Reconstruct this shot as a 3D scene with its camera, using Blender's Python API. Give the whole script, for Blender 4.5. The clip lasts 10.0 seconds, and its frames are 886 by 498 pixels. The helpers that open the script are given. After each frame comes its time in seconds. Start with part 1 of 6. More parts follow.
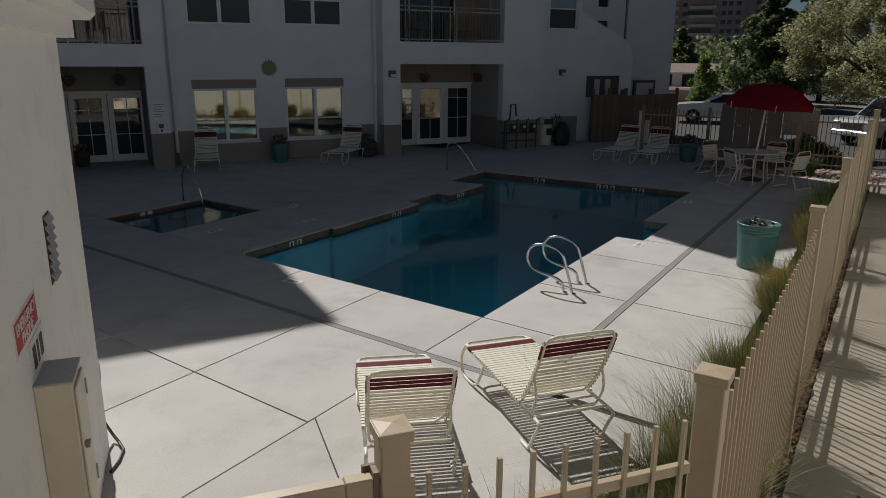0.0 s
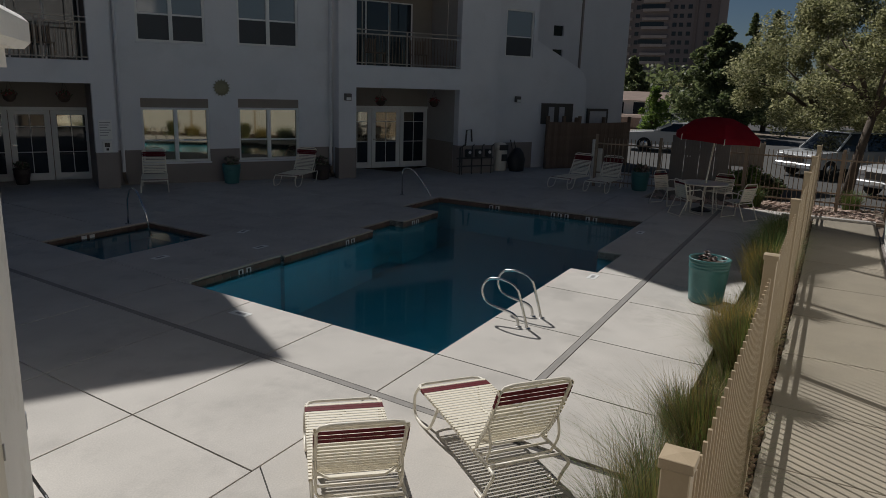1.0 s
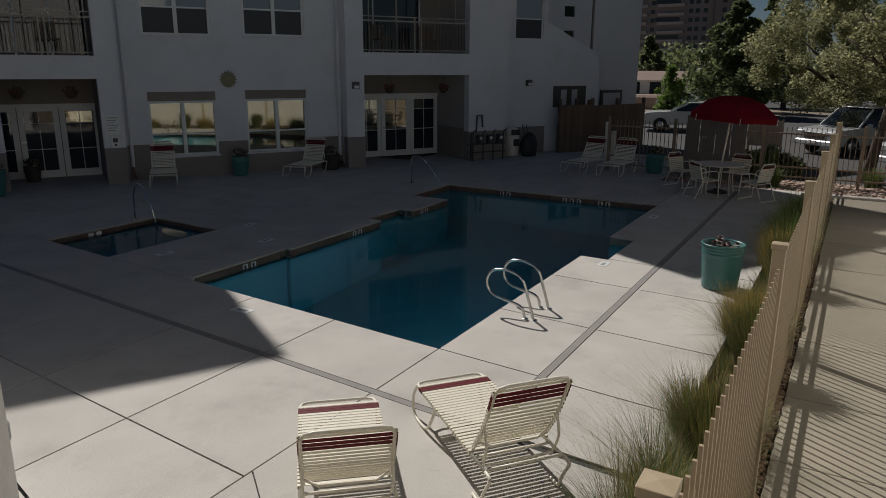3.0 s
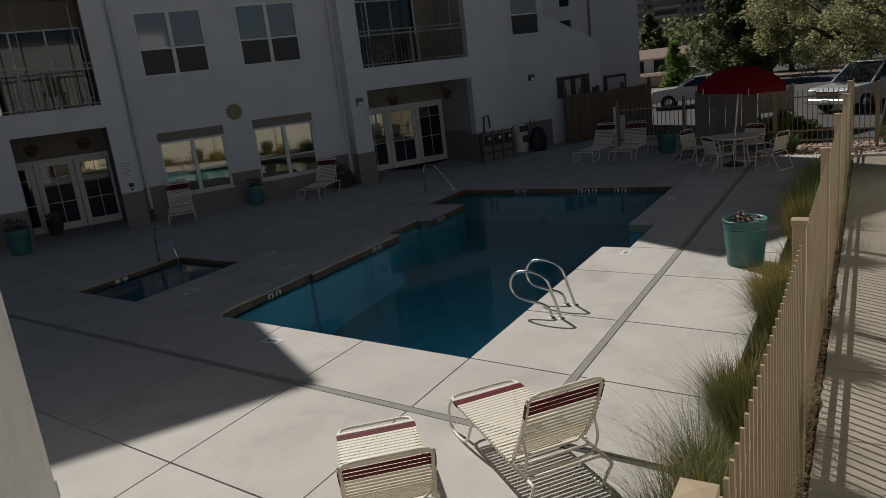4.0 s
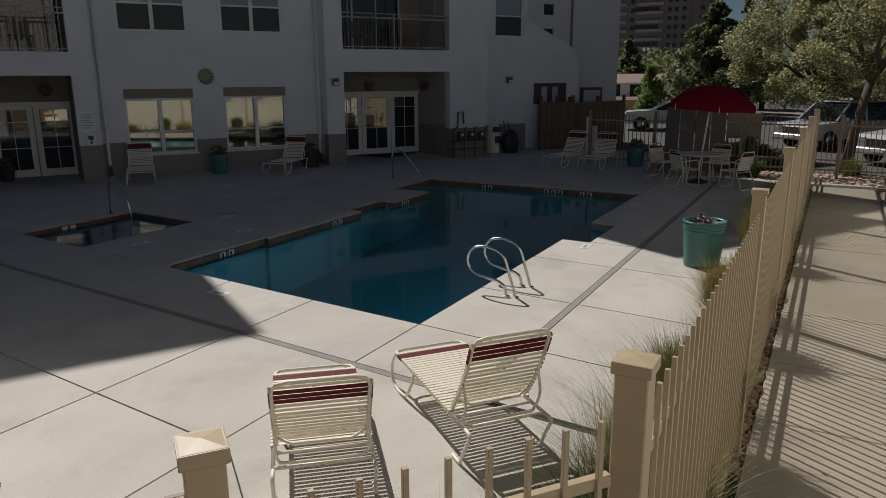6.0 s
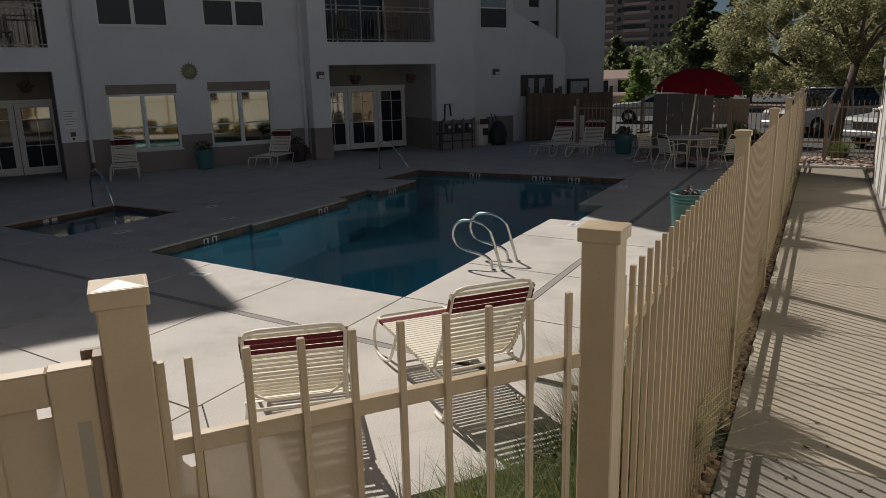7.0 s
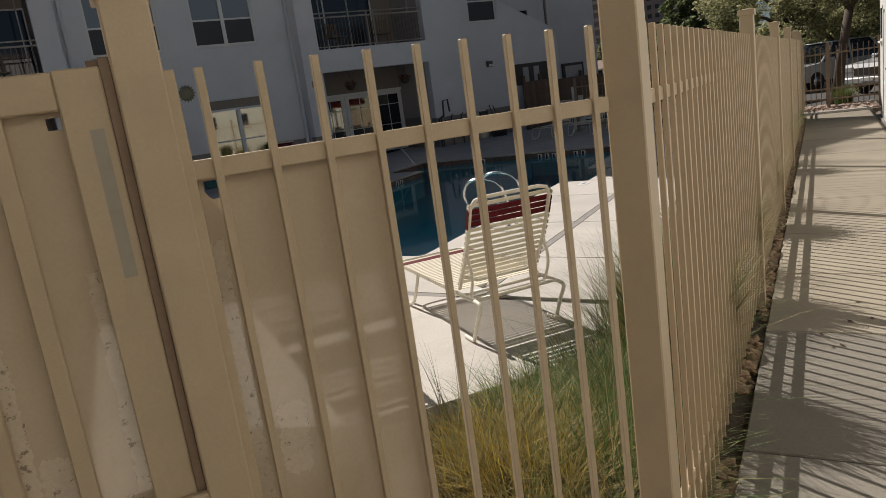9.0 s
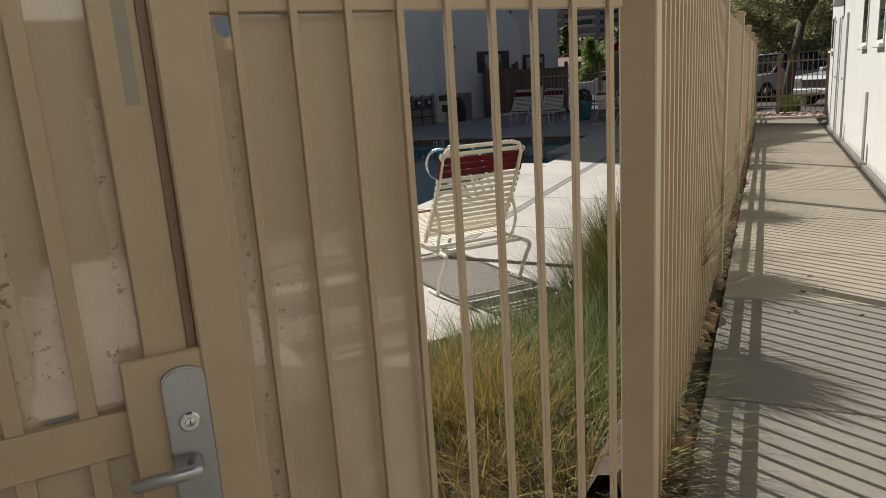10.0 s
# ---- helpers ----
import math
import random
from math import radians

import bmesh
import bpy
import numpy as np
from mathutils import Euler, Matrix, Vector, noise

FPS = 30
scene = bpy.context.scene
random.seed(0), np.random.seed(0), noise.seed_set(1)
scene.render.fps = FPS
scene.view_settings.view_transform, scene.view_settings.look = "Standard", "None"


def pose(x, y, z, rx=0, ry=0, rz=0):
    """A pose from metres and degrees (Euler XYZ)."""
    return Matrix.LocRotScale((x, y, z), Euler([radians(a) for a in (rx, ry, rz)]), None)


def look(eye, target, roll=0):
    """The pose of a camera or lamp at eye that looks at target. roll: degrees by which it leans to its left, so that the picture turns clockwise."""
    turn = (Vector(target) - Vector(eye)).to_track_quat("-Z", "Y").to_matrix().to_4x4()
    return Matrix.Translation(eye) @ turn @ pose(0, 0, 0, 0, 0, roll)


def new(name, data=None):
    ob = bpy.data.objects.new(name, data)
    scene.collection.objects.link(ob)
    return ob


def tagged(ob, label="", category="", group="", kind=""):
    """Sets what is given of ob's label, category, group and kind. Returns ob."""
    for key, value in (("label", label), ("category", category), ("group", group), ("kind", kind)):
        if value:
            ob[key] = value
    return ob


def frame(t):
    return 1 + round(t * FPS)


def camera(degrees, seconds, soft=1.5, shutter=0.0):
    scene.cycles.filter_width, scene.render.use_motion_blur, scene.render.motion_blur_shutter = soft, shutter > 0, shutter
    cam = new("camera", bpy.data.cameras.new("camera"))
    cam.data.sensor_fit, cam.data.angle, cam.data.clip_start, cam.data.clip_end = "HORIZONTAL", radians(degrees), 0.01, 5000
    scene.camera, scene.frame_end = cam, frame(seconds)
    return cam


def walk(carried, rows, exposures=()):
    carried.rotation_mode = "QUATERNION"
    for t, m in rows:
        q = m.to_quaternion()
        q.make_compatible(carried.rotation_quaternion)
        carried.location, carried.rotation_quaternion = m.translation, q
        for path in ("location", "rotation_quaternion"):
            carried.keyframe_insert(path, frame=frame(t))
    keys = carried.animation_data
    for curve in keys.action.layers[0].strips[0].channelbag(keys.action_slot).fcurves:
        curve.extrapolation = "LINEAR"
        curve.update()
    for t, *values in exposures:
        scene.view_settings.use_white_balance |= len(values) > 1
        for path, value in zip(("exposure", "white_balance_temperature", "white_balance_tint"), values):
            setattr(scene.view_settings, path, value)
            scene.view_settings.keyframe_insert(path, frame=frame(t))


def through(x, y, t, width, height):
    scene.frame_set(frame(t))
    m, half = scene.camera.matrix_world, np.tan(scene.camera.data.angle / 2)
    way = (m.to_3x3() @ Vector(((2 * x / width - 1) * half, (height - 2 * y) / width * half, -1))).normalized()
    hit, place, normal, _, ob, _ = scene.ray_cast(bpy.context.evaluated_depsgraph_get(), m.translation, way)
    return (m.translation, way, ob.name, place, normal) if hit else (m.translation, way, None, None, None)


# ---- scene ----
cam = camera(64.1, 10.0, 0.65)

PATH = [
    (0, (-2.323, -0.419, 2.917), (-0.689, 0.611, 2.401), 0.3),
    (0.5, (-2.253, -0.345, 3.011), (-0.549, 0.574, 2.506), 2.2),
    (1, (-2.162, -0.32, 3.054), (-0.451, 0.607, 2.593), 1.9),
    (1.5, (-2.058, -0.309, 3.044), (-0.4, 0.691, 2.541), 0.5),
    (2, (-1.977, -0.3, 3.029), (-0.32, 0.698, 2.518), 1.2),
    (2.5, (-1.914, -0.335, 3.049), (-0.237, 0.638, 2.558), 0.6),
    (2.7, (-1.891, -0.351, 3.064), (-0.214, 0.617, 2.565), 0.5),
    (3.8, (-1.803, -0.469, 3.131), (-0.15, 0.544, 2.64), -3.7),
    (4, (-1.816, -0.422, 3.161), (-0.17, 0.603, 2.671), -6.8),
    (4.5, (-1.857, -0.339, 3.141), (-0.181, 0.643, 2.665), -0.3),
    (5, (-1.858, -0.306, 3.041), (-0.182, 0.674, 2.559), 1.6),
    (5.5, (-1.821, -0.351, 2.876), (-0.126, 0.587, 2.38), 0.3),
    (5.7, (-1.821, -0.385, 2.788), (-0.116, 0.542, 2.304), 0.1),
    (6.8, (-1.726, -0.491, 2.355), (-0.034, 0.466, 1.884), -1.2),
    (7, (-1.72, -0.492, 2.278), (-0.005, 0.426, 1.813), -1.4),
    (7.5, (-1.736, -0.439, 2.082), (-0.017, 0.468, 1.611), -2.6),
    (8, (-1.752, -0.379, 1.907), (0.0, 0.471, 1.451), -1.1),
    (8.5, (-1.777, -0.407, 1.759), (-0.029, 0.433, 1.27), 0.1),
    (9, (-1.818, -0.458, 1.633), (-0.11, 0.494, 1.214), -8.0),
    (9.5, (-1.874, -0.41, 1.507), (-0.126, 0.448, 1.05), -0.5),
    (10, (-1.901, -0.324, 1.386), (-0.135, 0.495, 0.927), -3.7),
]
walk(cam, [(t, look(eye, target, roll)) for t, eye, target, roll in PATH],
     [(0.0, -0.37, 6050, 10), (2.5, -0.47, 6200, 10), (5.0, -0.40, 6250, 10), (5.5, -0.35, 6300, 10), (7.0, -0.19, 6450, 12), (7.5, 0.03, 6500, 12), (8.0, 0.13, 6500, 12), (9.0, 0.15, 6500, 12), (10.0, 0.22, 6250, 10)])

# ---- world and sun ----
SUN_FROM = Vector((0.50, 0.866, 0.0)).normalized()
SUN_EL = radians(44.5)
world = bpy.data.worlds.new("world")
scene.world = world
world.use_nodes = True
wn = world.node_tree
sky = wn.nodes.new("ShaderNodeTexSky")
sky.sky_type = "NISHITA"
sky.sun_disc = False
sky.sun_elevation = SUN_EL
sky.sun_rotation = math.atan2(SUN_FROM.x, SUN_FROM.y)
sky.altitude = 1600
sky.air_density = 1.0
sky.ozone_density = 2.5
sky.dust_density = 0.2
bg = wn.nodes["Background"]
bg.inputs[1].default_value = 0.0238
wn.links.new(sky.outputs[0], bg.inputs[0])
sun_data = bpy.data.lights.new("sun", "SUN")
sun_data.energy, sun_data.angle, sun_data.color = 5.0, radians(0.5), (1.0, 0.94, 0.86)
sun = new("sun", sun_data)
sun_way = SUN_FROM * math.cos(SUN_EL) + Vector((0, 0, math.sin(SUN_EL)))
sun.matrix_world = look(tuple(sun_way * 60), (0, 0, 0))

# ---- frames of reference ----
# x runs along the long fence from the corner post, y across the pool deck.
E1 = Vector((-0.7934, 0.6088, 0))      # from the corner post along the gate panel
E2 = Vector((0.6088, 0.7934, 0))       # inwards, square to the panel
PANEL = Matrix.Rotation(math.atan2(E1.y, E1.x), 4, "Z")           # local x = along panel, local -y = inwards
BLDG = pose(9.747, 16.469, 0, 0, 0, -30.8)                             # local x along the facade, y into the building


# ---- materials ----
def mat(name, color, rough=0.7, metal=0.0, var=0.12, scale=4.0, fine=60.0, bump=0.15, spec=0.5, per_object=0.0, dist=0.004, stain=None, stain_amount=0.5, stain_scale=1.2, stain_from=(0.52, 0.68)):
    m = bpy.data.materials.new(name)
    m.use_nodes = True
    nt = m.node_tree
    N, L = nt.nodes, nt.links
    b = N["Principled BSDF"]
    b.inputs["Roughness"].default_value = rough
    b.inputs["Metallic"].default_value = metal
    b.inputs["Specular IOR Level"].default_value = spec
    co = N.new("ShaderNodeTexCoord")
    big = N.new("ShaderNodeTexNoise")
    big.inputs["Scale"].default_value = scale
    big.inputs["Detail"].default_value = 5
    small = N.new("ShaderNodeTexNoise")
    small.inputs["Scale"].default_value = fine
    small.inputs["Detail"].default_value = 4
    L.new(co.outputs["Object"], big.inputs["Vector"])
    L.new(co.outputs["Object"], small.inputs["Vector"])
    add = N.new("ShaderNodeMath")
    add.operation = "ADD"
    L.new(big.outputs["Fac"], add.inputs[0])
    L.new(small.outputs["Fac"], add.inputs[1])
    rmp = N.new("ShaderNodeMapRange")
    rmp.inputs["From Min"].default_value = 0.6
    rmp.inputs["From Max"].default_value = 1.4
    rmp.inputs["To Min"].default_value = 1 - var
    rmp.inputs["To Max"].default_value = 1 + var
    L.new(add.outputs[0], rmp.inputs["Value"])
    hsv = N.new("ShaderNodeHueSaturation")
    hsv.inputs["Color"].default_value = (*color, 1)
    value = rmp.outputs[0]
    if per_object:
        info = N.new("ShaderNodeObjectInfo")
        pr = N.new("ShaderNodeMapRange")
        pr.inputs["To Min"].default_value = 1 - per_object
        pr.inputs["To Max"].default_value = 1 + per_object
        L.new(info.outputs["Random"], pr.inputs["Value"])
        mul = N.new("ShaderNodeMath")
        mul.operation = "MULTIPLY"
        L.new(value, mul.inputs[0])
        L.new(pr.outputs[0], mul.inputs[1])
        value = mul.outputs[0]
    L.new(value, hsv.inputs["Value"])
    col = hsv.outputs[0]
    if stain:
        sn = N.new("ShaderNodeTexNoise")
        sn.inputs["Scale"].default_value = stain_scale
        sn.inputs["Detail"].default_value = 8
        sn.inputs["Roughness"].default_value = 0.65
        L.new(co.outputs["Object"], sn.inputs["Vector"])
        sr = N.new("ShaderNodeMapRange")
        sr.inputs["From Min"].default_value, sr.inputs["From Max"].default_value = stain_from
        sr.inputs["To Max"].default_value = stain_amount
        L.new(sn.outputs["Fac"], sr.inputs["Value"])
        mx = N.new("ShaderNodeMix")
        mx.data_type = "RGBA"
        L.new(sr.outputs[0], mx.inputs["Factor"])
        L.new(col, mx.inputs["A"])
        mx.inputs["B"].default_value = (*stain, 1)
        col = mx.outputs["Result"]
    L.new(col, b.inputs["Base Color"])
    if bump:
        bp = N.new("ShaderNodeBump")
        bp.inputs["Strength"].default_value = bump
        bp.inputs["Distance"].default_value = dist
        L.new(add.outputs[0], bp.inputs["Height"])
        L.new(bp.outputs[0], b.inputs["Normal"])
    return m


def glass_mat(name, color=(0.02, 0.025, 0.03), rough=0.03, spec=0.6):
    m = bpy.data.materials.new(name)
    m.use_nodes = True
    b = m.node_tree.nodes["Principled BSDF"]
    b.inputs["Base Color"].default_value = (*color, 1)
    b.inputs["Roughness"].default_value = rough
    b.inputs["Specular IOR Level"].default_value = spec
    return m


CONCRETE = mat("deck_concrete", (0.505, 0.475, 0.43), 0.85, var=0.15, scale=1.3, fine=70, bump=0.3, per_object=0.04, stain=(0.34, 0.32, 0.29), stain_amount=0.5, stain_scale=1.1)
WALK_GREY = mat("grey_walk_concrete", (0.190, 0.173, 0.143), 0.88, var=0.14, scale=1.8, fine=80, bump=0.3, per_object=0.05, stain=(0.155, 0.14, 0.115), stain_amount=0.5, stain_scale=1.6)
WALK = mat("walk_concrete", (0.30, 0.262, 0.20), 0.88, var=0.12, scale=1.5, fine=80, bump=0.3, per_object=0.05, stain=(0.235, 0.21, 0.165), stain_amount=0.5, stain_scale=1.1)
JOINT = mat("joint_shadow_grit", (0.045, 0.042, 0.04), 0.9, var=0.2, scale=6)
WIDEJOINT = mat("grey_joint_sealant", (0.27, 0.255, 0.235), 0.9, var=0.12, scale=6)
STUCCO = mat("white_stucco", (0.67, 0.675, 0.69), 0.9, var=0.06, scale=1.2, fine=140, bump=0.5, dist=0.006, stain=(0.53, 0.53, 0.53), stain_amount=0.35, stain_scale=0.7)
STUCCO2 = mat("white_stucco_near", (0.82, 0.80, 0.76), 0.9, var=0.06, scale=2.0, fine=90, bump=0.6, dist=0.008, stain=(0.60, 0.57, 0.50), stain_amount=0.4, stain_scale=2.5)
STUCCO_SHADE = mat("shade_toned_white_stucco", (0.59, 0.595, 0.615), 0.9, var=0.05, scale=2.0, fine=140, bump=0.5, dist=0.006)
STUCCO_S = mat("cool_white_stucco", (0.665, 0.66, 0.615), 0.9, var=0.06, scale=2.0, fine=90, bump=0.6, dist=0.008, stain=(0.55, 0.56, 0.53), stain_amount=0.4, stain_scale=2.5)
TANSTUCCO = mat("tan_stucco", (0.25, 0.22, 0.20), 0.9, var=0.07, scale=2.0, fine=120, bump=0.5)
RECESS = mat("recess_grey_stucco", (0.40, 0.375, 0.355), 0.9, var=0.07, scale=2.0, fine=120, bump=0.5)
FRAME = mat("white_window_vinyl", (0.72, 0.72, 0.69), 0.5, var=0.03, bump=0.02)
IRON = mat("tan_painted_steel", (0.44, 0.345, 0.225), 0.45, var=0.06, scale=6, fine=160, bump=0.12, dist=0.0015, stain=(0.33, 0.25, 0.16), stain_amount=0.25, stain_scale=5)
DARKIRON = mat("dark_iron", (0.05, 0.045, 0.04), 0.5, var=0.1)
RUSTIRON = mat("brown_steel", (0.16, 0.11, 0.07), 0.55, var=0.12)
CHROME = mat("chrome_steel", (0.60, 0.60, 0.58), 0.24, 1.0, var=0.03, bump=0.0)
PLASTER = mat("pool_plaster", (0.07, 0.29, 0.37), 0.7, var=0.10, scale=1.2, fine=20, bump=0.05)
TILE = mat("brown_pool_tile", (0.15, 0.10, 0.075), 0.35, var=0.2, scale=9, fine=60, per_object=0.18, bump=0.1)
COPING = mat("coping_stone", (0.42, 0.38, 0.32), 0.75, var=0.15, scale=5, fine=80, per_object=0.1)
TEAL = mat("teal_glazed_pot", (0.05, 0.155, 0.15), 0.35, var=0.12, scale=6, fine=40, bump=0.1)
SOIL = mat("soil", (0.09, 0.065, 0.045), 0.95, var=0.3, scale=12, fine=90, bump=0.8, dist=0.01)
DIRT = mat("dry_ground", (0.22, 0.175, 0.13), 0.95, var=0.2, scale=0.5, fine=30, bump=0.6, dist=0.02)
PAINTW = mat("cream_powder_coat", (0.78, 0.73, 0.62), 0.4, var=0.04, bump=0.03)
STRAP = mat("cream_vinyl_strap", (0.78, 0.72, 0.58), 0.45, var=0.05, scale=8, fine=90, bump=0.05)
MAROON = mat("maroon_vinyl_strap", (0.11, 0.008, 0.012), 0.6, var=0.1, bump=0.03, spec=0.2)
WOOD = mat("weathered_wood", (0.17, 0.115, 0.08), 0.85, var=0.3, scale=3, fine=40, per_object=0.15, bump=0.4)
GLASS = glass_mat("dark_window_glass")
BOUNCE_WHITE = mat("white_bounce_surface", (0.80, 0.78, 0.73), 0.9, var=0.05, scale=2.0, fine=90, bump=0.6, dist=0.008)
MIRROR_DARK = mat("dark_mirrored_surface", (0.045, 0.034, 0.025), 0.9, var=0.2, scale=2.0, fine=50, spec=0.2)
PALECONC = mat("pale_new_concrete", (0.64, 0.60, 0.54), 0.85, var=0.10, scale=1.1, fine=70, bump=0.3, stain=(0.45, 0.42, 0.37), stain_amount=0.6, stain_scale=1.4)
ASPHALT = mat("asphalt", (0.07, 0.068, 0.065), 0.9, var=0.2, scale=1.0, fine=120, bump=0.4)

WATER = bpy.data.materials.new("pool_water")
WATER.use_nodes = True
_n = WATER.node_tree
_b = _n.nodes["Principled BSDF"]
_b.inputs["Base Color"].default_value = (0.40, 0.81, 0.87, 1)
_b.inputs["Roughness"].default_value = 0.05
_b.inputs["IOR"].default_value = 1.21
_b.inputs["Transmission Weight"].default_value = 1.0
_w = _n.nodes.new("ShaderNodeTexNoise")
_w.inputs["Scale"].default_value = 2.2
_w.inputs["Detail"].default_value = 3
_wb = _n.nodes.new("ShaderNodeBump")
_wb.inputs["Strength"].default_value = 0.12
_wb.inputs["Distance"].default_value = 0.02
_n.links.new(_w.outputs["Fac"], _wb.inputs["Height"])
_n.links.new(_wb.outputs[0], _b.inputs["Normal"])


# ---- building blocks ----
def mesh_of(bm, name, material, smooth=False):
    me = bpy.data.meshes.new(name)
    if name in ("water", "ground"):
        for f in bm.faces:
            f.normal_update()
            if f.normal.z < 0:
                f.normal_flip()
    else:
        bmesh.ops.recalc_face_normals(bm, faces=bm.faces)
    bm.to_mesh(me)
    bm.free()
    for m in (material if isinstance(material, (list, tuple)) else [material]):
        me.materials.append(m)
    if smooth:
        for p in me.polygons:
            p.use_smooth = True
    return me


def part(name, bm, material, parent=None, label="", smooth=False, m=None):
    me = mesh_of(bm, name, material, smooth) if isinstance(bm, bmesh.types.BMesh) else bm
    ob = new(name, me)
    if parent is not None:
        ob.parent = parent
    if m is not None:
        ob.matrix_basis = m
    if label:
        ob["label"] = label
    return ob


def thing(name, m, label, category, group="", kind=""):
    ob = new(name)
    ob.matrix_basis = m
    ob.empty_display_size = 0.1
    return tagged(ob, label, category, group, kind)


def add_box(bm, x0, y0, z0, x1, y1, z1, bevel=0.0, m=None):
    r = bmesh.ops.create_cube(bm, size=1.0)
    vs = r["verts"]
    for v in vs:
        v.co = Vector((x0 + (v.co.x + 0.5) * (x1 - x0), y0 + (v.co.y + 0.5) * (y1 - y0), z0 + (v.co.z + 0.5) * (z1 - z0)))
    if bevel:
        es = list({e for v in vs for e in v.link_edges})
        r2 = bmesh.ops.bevel(bm, geom=es, offset=bevel, segments=1, affect="EDGES")
        vs = list({v for f in r2["faces"] for v in f.verts} | {v for v in vs if v.is_valid})
    if m is not None:
        bmesh.ops.transform(bm, matrix=m, verts=vs)
    return vs


def boxm(x0, y0, z0, x1, y1, z1, bevel=0.0):
    bm = bmesh.new()
    add_box(bm, x0, y0, z0, x1, y1, z1, bevel)
    return bm


def add_poly(bm, pts, z0, z1):
    lo = [bm.verts.new((p[0], p[1], z0)) for p in pts]
    hi = [bm.verts.new((p[0], p[1], z1)) for p in pts]
    bm.faces.new(lo[::-1])
    bm.faces.new(hi)
    n = len(pts)
    for i in range(n):
        bm.faces.new((lo[i], lo[(i + 1) % n], hi[(i + 1) % n], hi[i]))


def add_tube(bm, pts, r, sides=8, closed=False):
    pts = [Vector(p) for p in pts]
    n = len(pts)
    rings = []
    up = Vector((0, 0, 1))
    prev = None
    for i, p in enumerate(pts):
        if closed:
            d = (pts[(i + 1) % n] - pts[i - 1]).normalized()
        else:
            d = (pts[min(i + 1, n - 1)] - pts[max(i - 1, 0)]).normalized()
        if prev is None:
            a = d.cross(up)
            if a.length < 1e-3:
                a = d.cross(Vector((1, 0, 0)))
            a.normalize()
        else:
            a = (prev - d * prev.dot(d))
            a.normalize()
        prev = a
        b = d.cross(a)
        rr = r[i] if isinstance(r, (list, tuple)) else r
        rings.append([bm.verts.new(p + (a * math.cos(k * math.tau / sides) + b * math.sin(k * math.tau / sides)) * rr) for k in range(sides)])
    for i in range(n if closed else n - 1):
        A, B = rings[i], rings[(i + 1) % n]
        for k in range(sides):
            bm.faces.new((A[k], A[(k + 1) % sides], B[(k + 1) % sides], B[k]))
    if not closed:
        bm.faces.new(rings[0][::-1])
        bm.faces.new(rings[-1])


def tubem(pts, r, sides=8, closed=False):
    bm = bmesh.new()
    add_tube(bm, pts, r, sides, closed)
    return bm


def rounded(pts, n=4):
    """The bend points of a tube, joined by a smooth curve through all of them."""
    p = [Vector(q) for q in pts]
    out = []
    for i in range(len(p) - 1):
        a, b, c, d = p[max(i - 1, 0)], p[i], p[i + 1], p[min(i + 2, len(p) - 1)]
        for k in range(n):
            f = k / n
            out.append(0.5 * (2 * b + (c - a) * f + (2 * a - 5 * b + 4 * c - d) * f * f + (3 * b - a - 3 * c + d) * f ** 3))
    return out + [p[-1]]


def add_lathe(bm, prof, sides=24, cap=True, center=(0, 0)):
    rings = []
    for r, z in prof:
        rings.append([bm.verts.new((center[0] + r * math.cos(k * math.tau / sides), center[1] + r * math.sin(k * math.tau / sides), z)) for k in range(sides)])
    for A, B in zip(rings, rings[1:]):
        for k in range(sides):
            bm.faces.new((A[k], A[(k + 1) % sides], B[(k + 1) % sides], B[k]))
    if cap:
        bm.faces.new(rings[0][::-1])
        bm.faces.new(rings[-1])


def lathem(prof, sides=24, cap=True):
    bm = bmesh.new()
    add_lathe(bm, prof, sides, cap)
    return bm


def arc(c, r, a0, a1, n, ax=(1, 0, 0), ay=(0, 0, 1)):
    c, ax, ay = Vector(c), Vector(ax), Vector(ay)
    return [c + ax * (r * math.cos(radians(a0 + (a1 - a0) * i / n))) + ay * (r * math.sin(radians(a0 + (a1 - a0) * i / n))) for i in range(n + 1)]


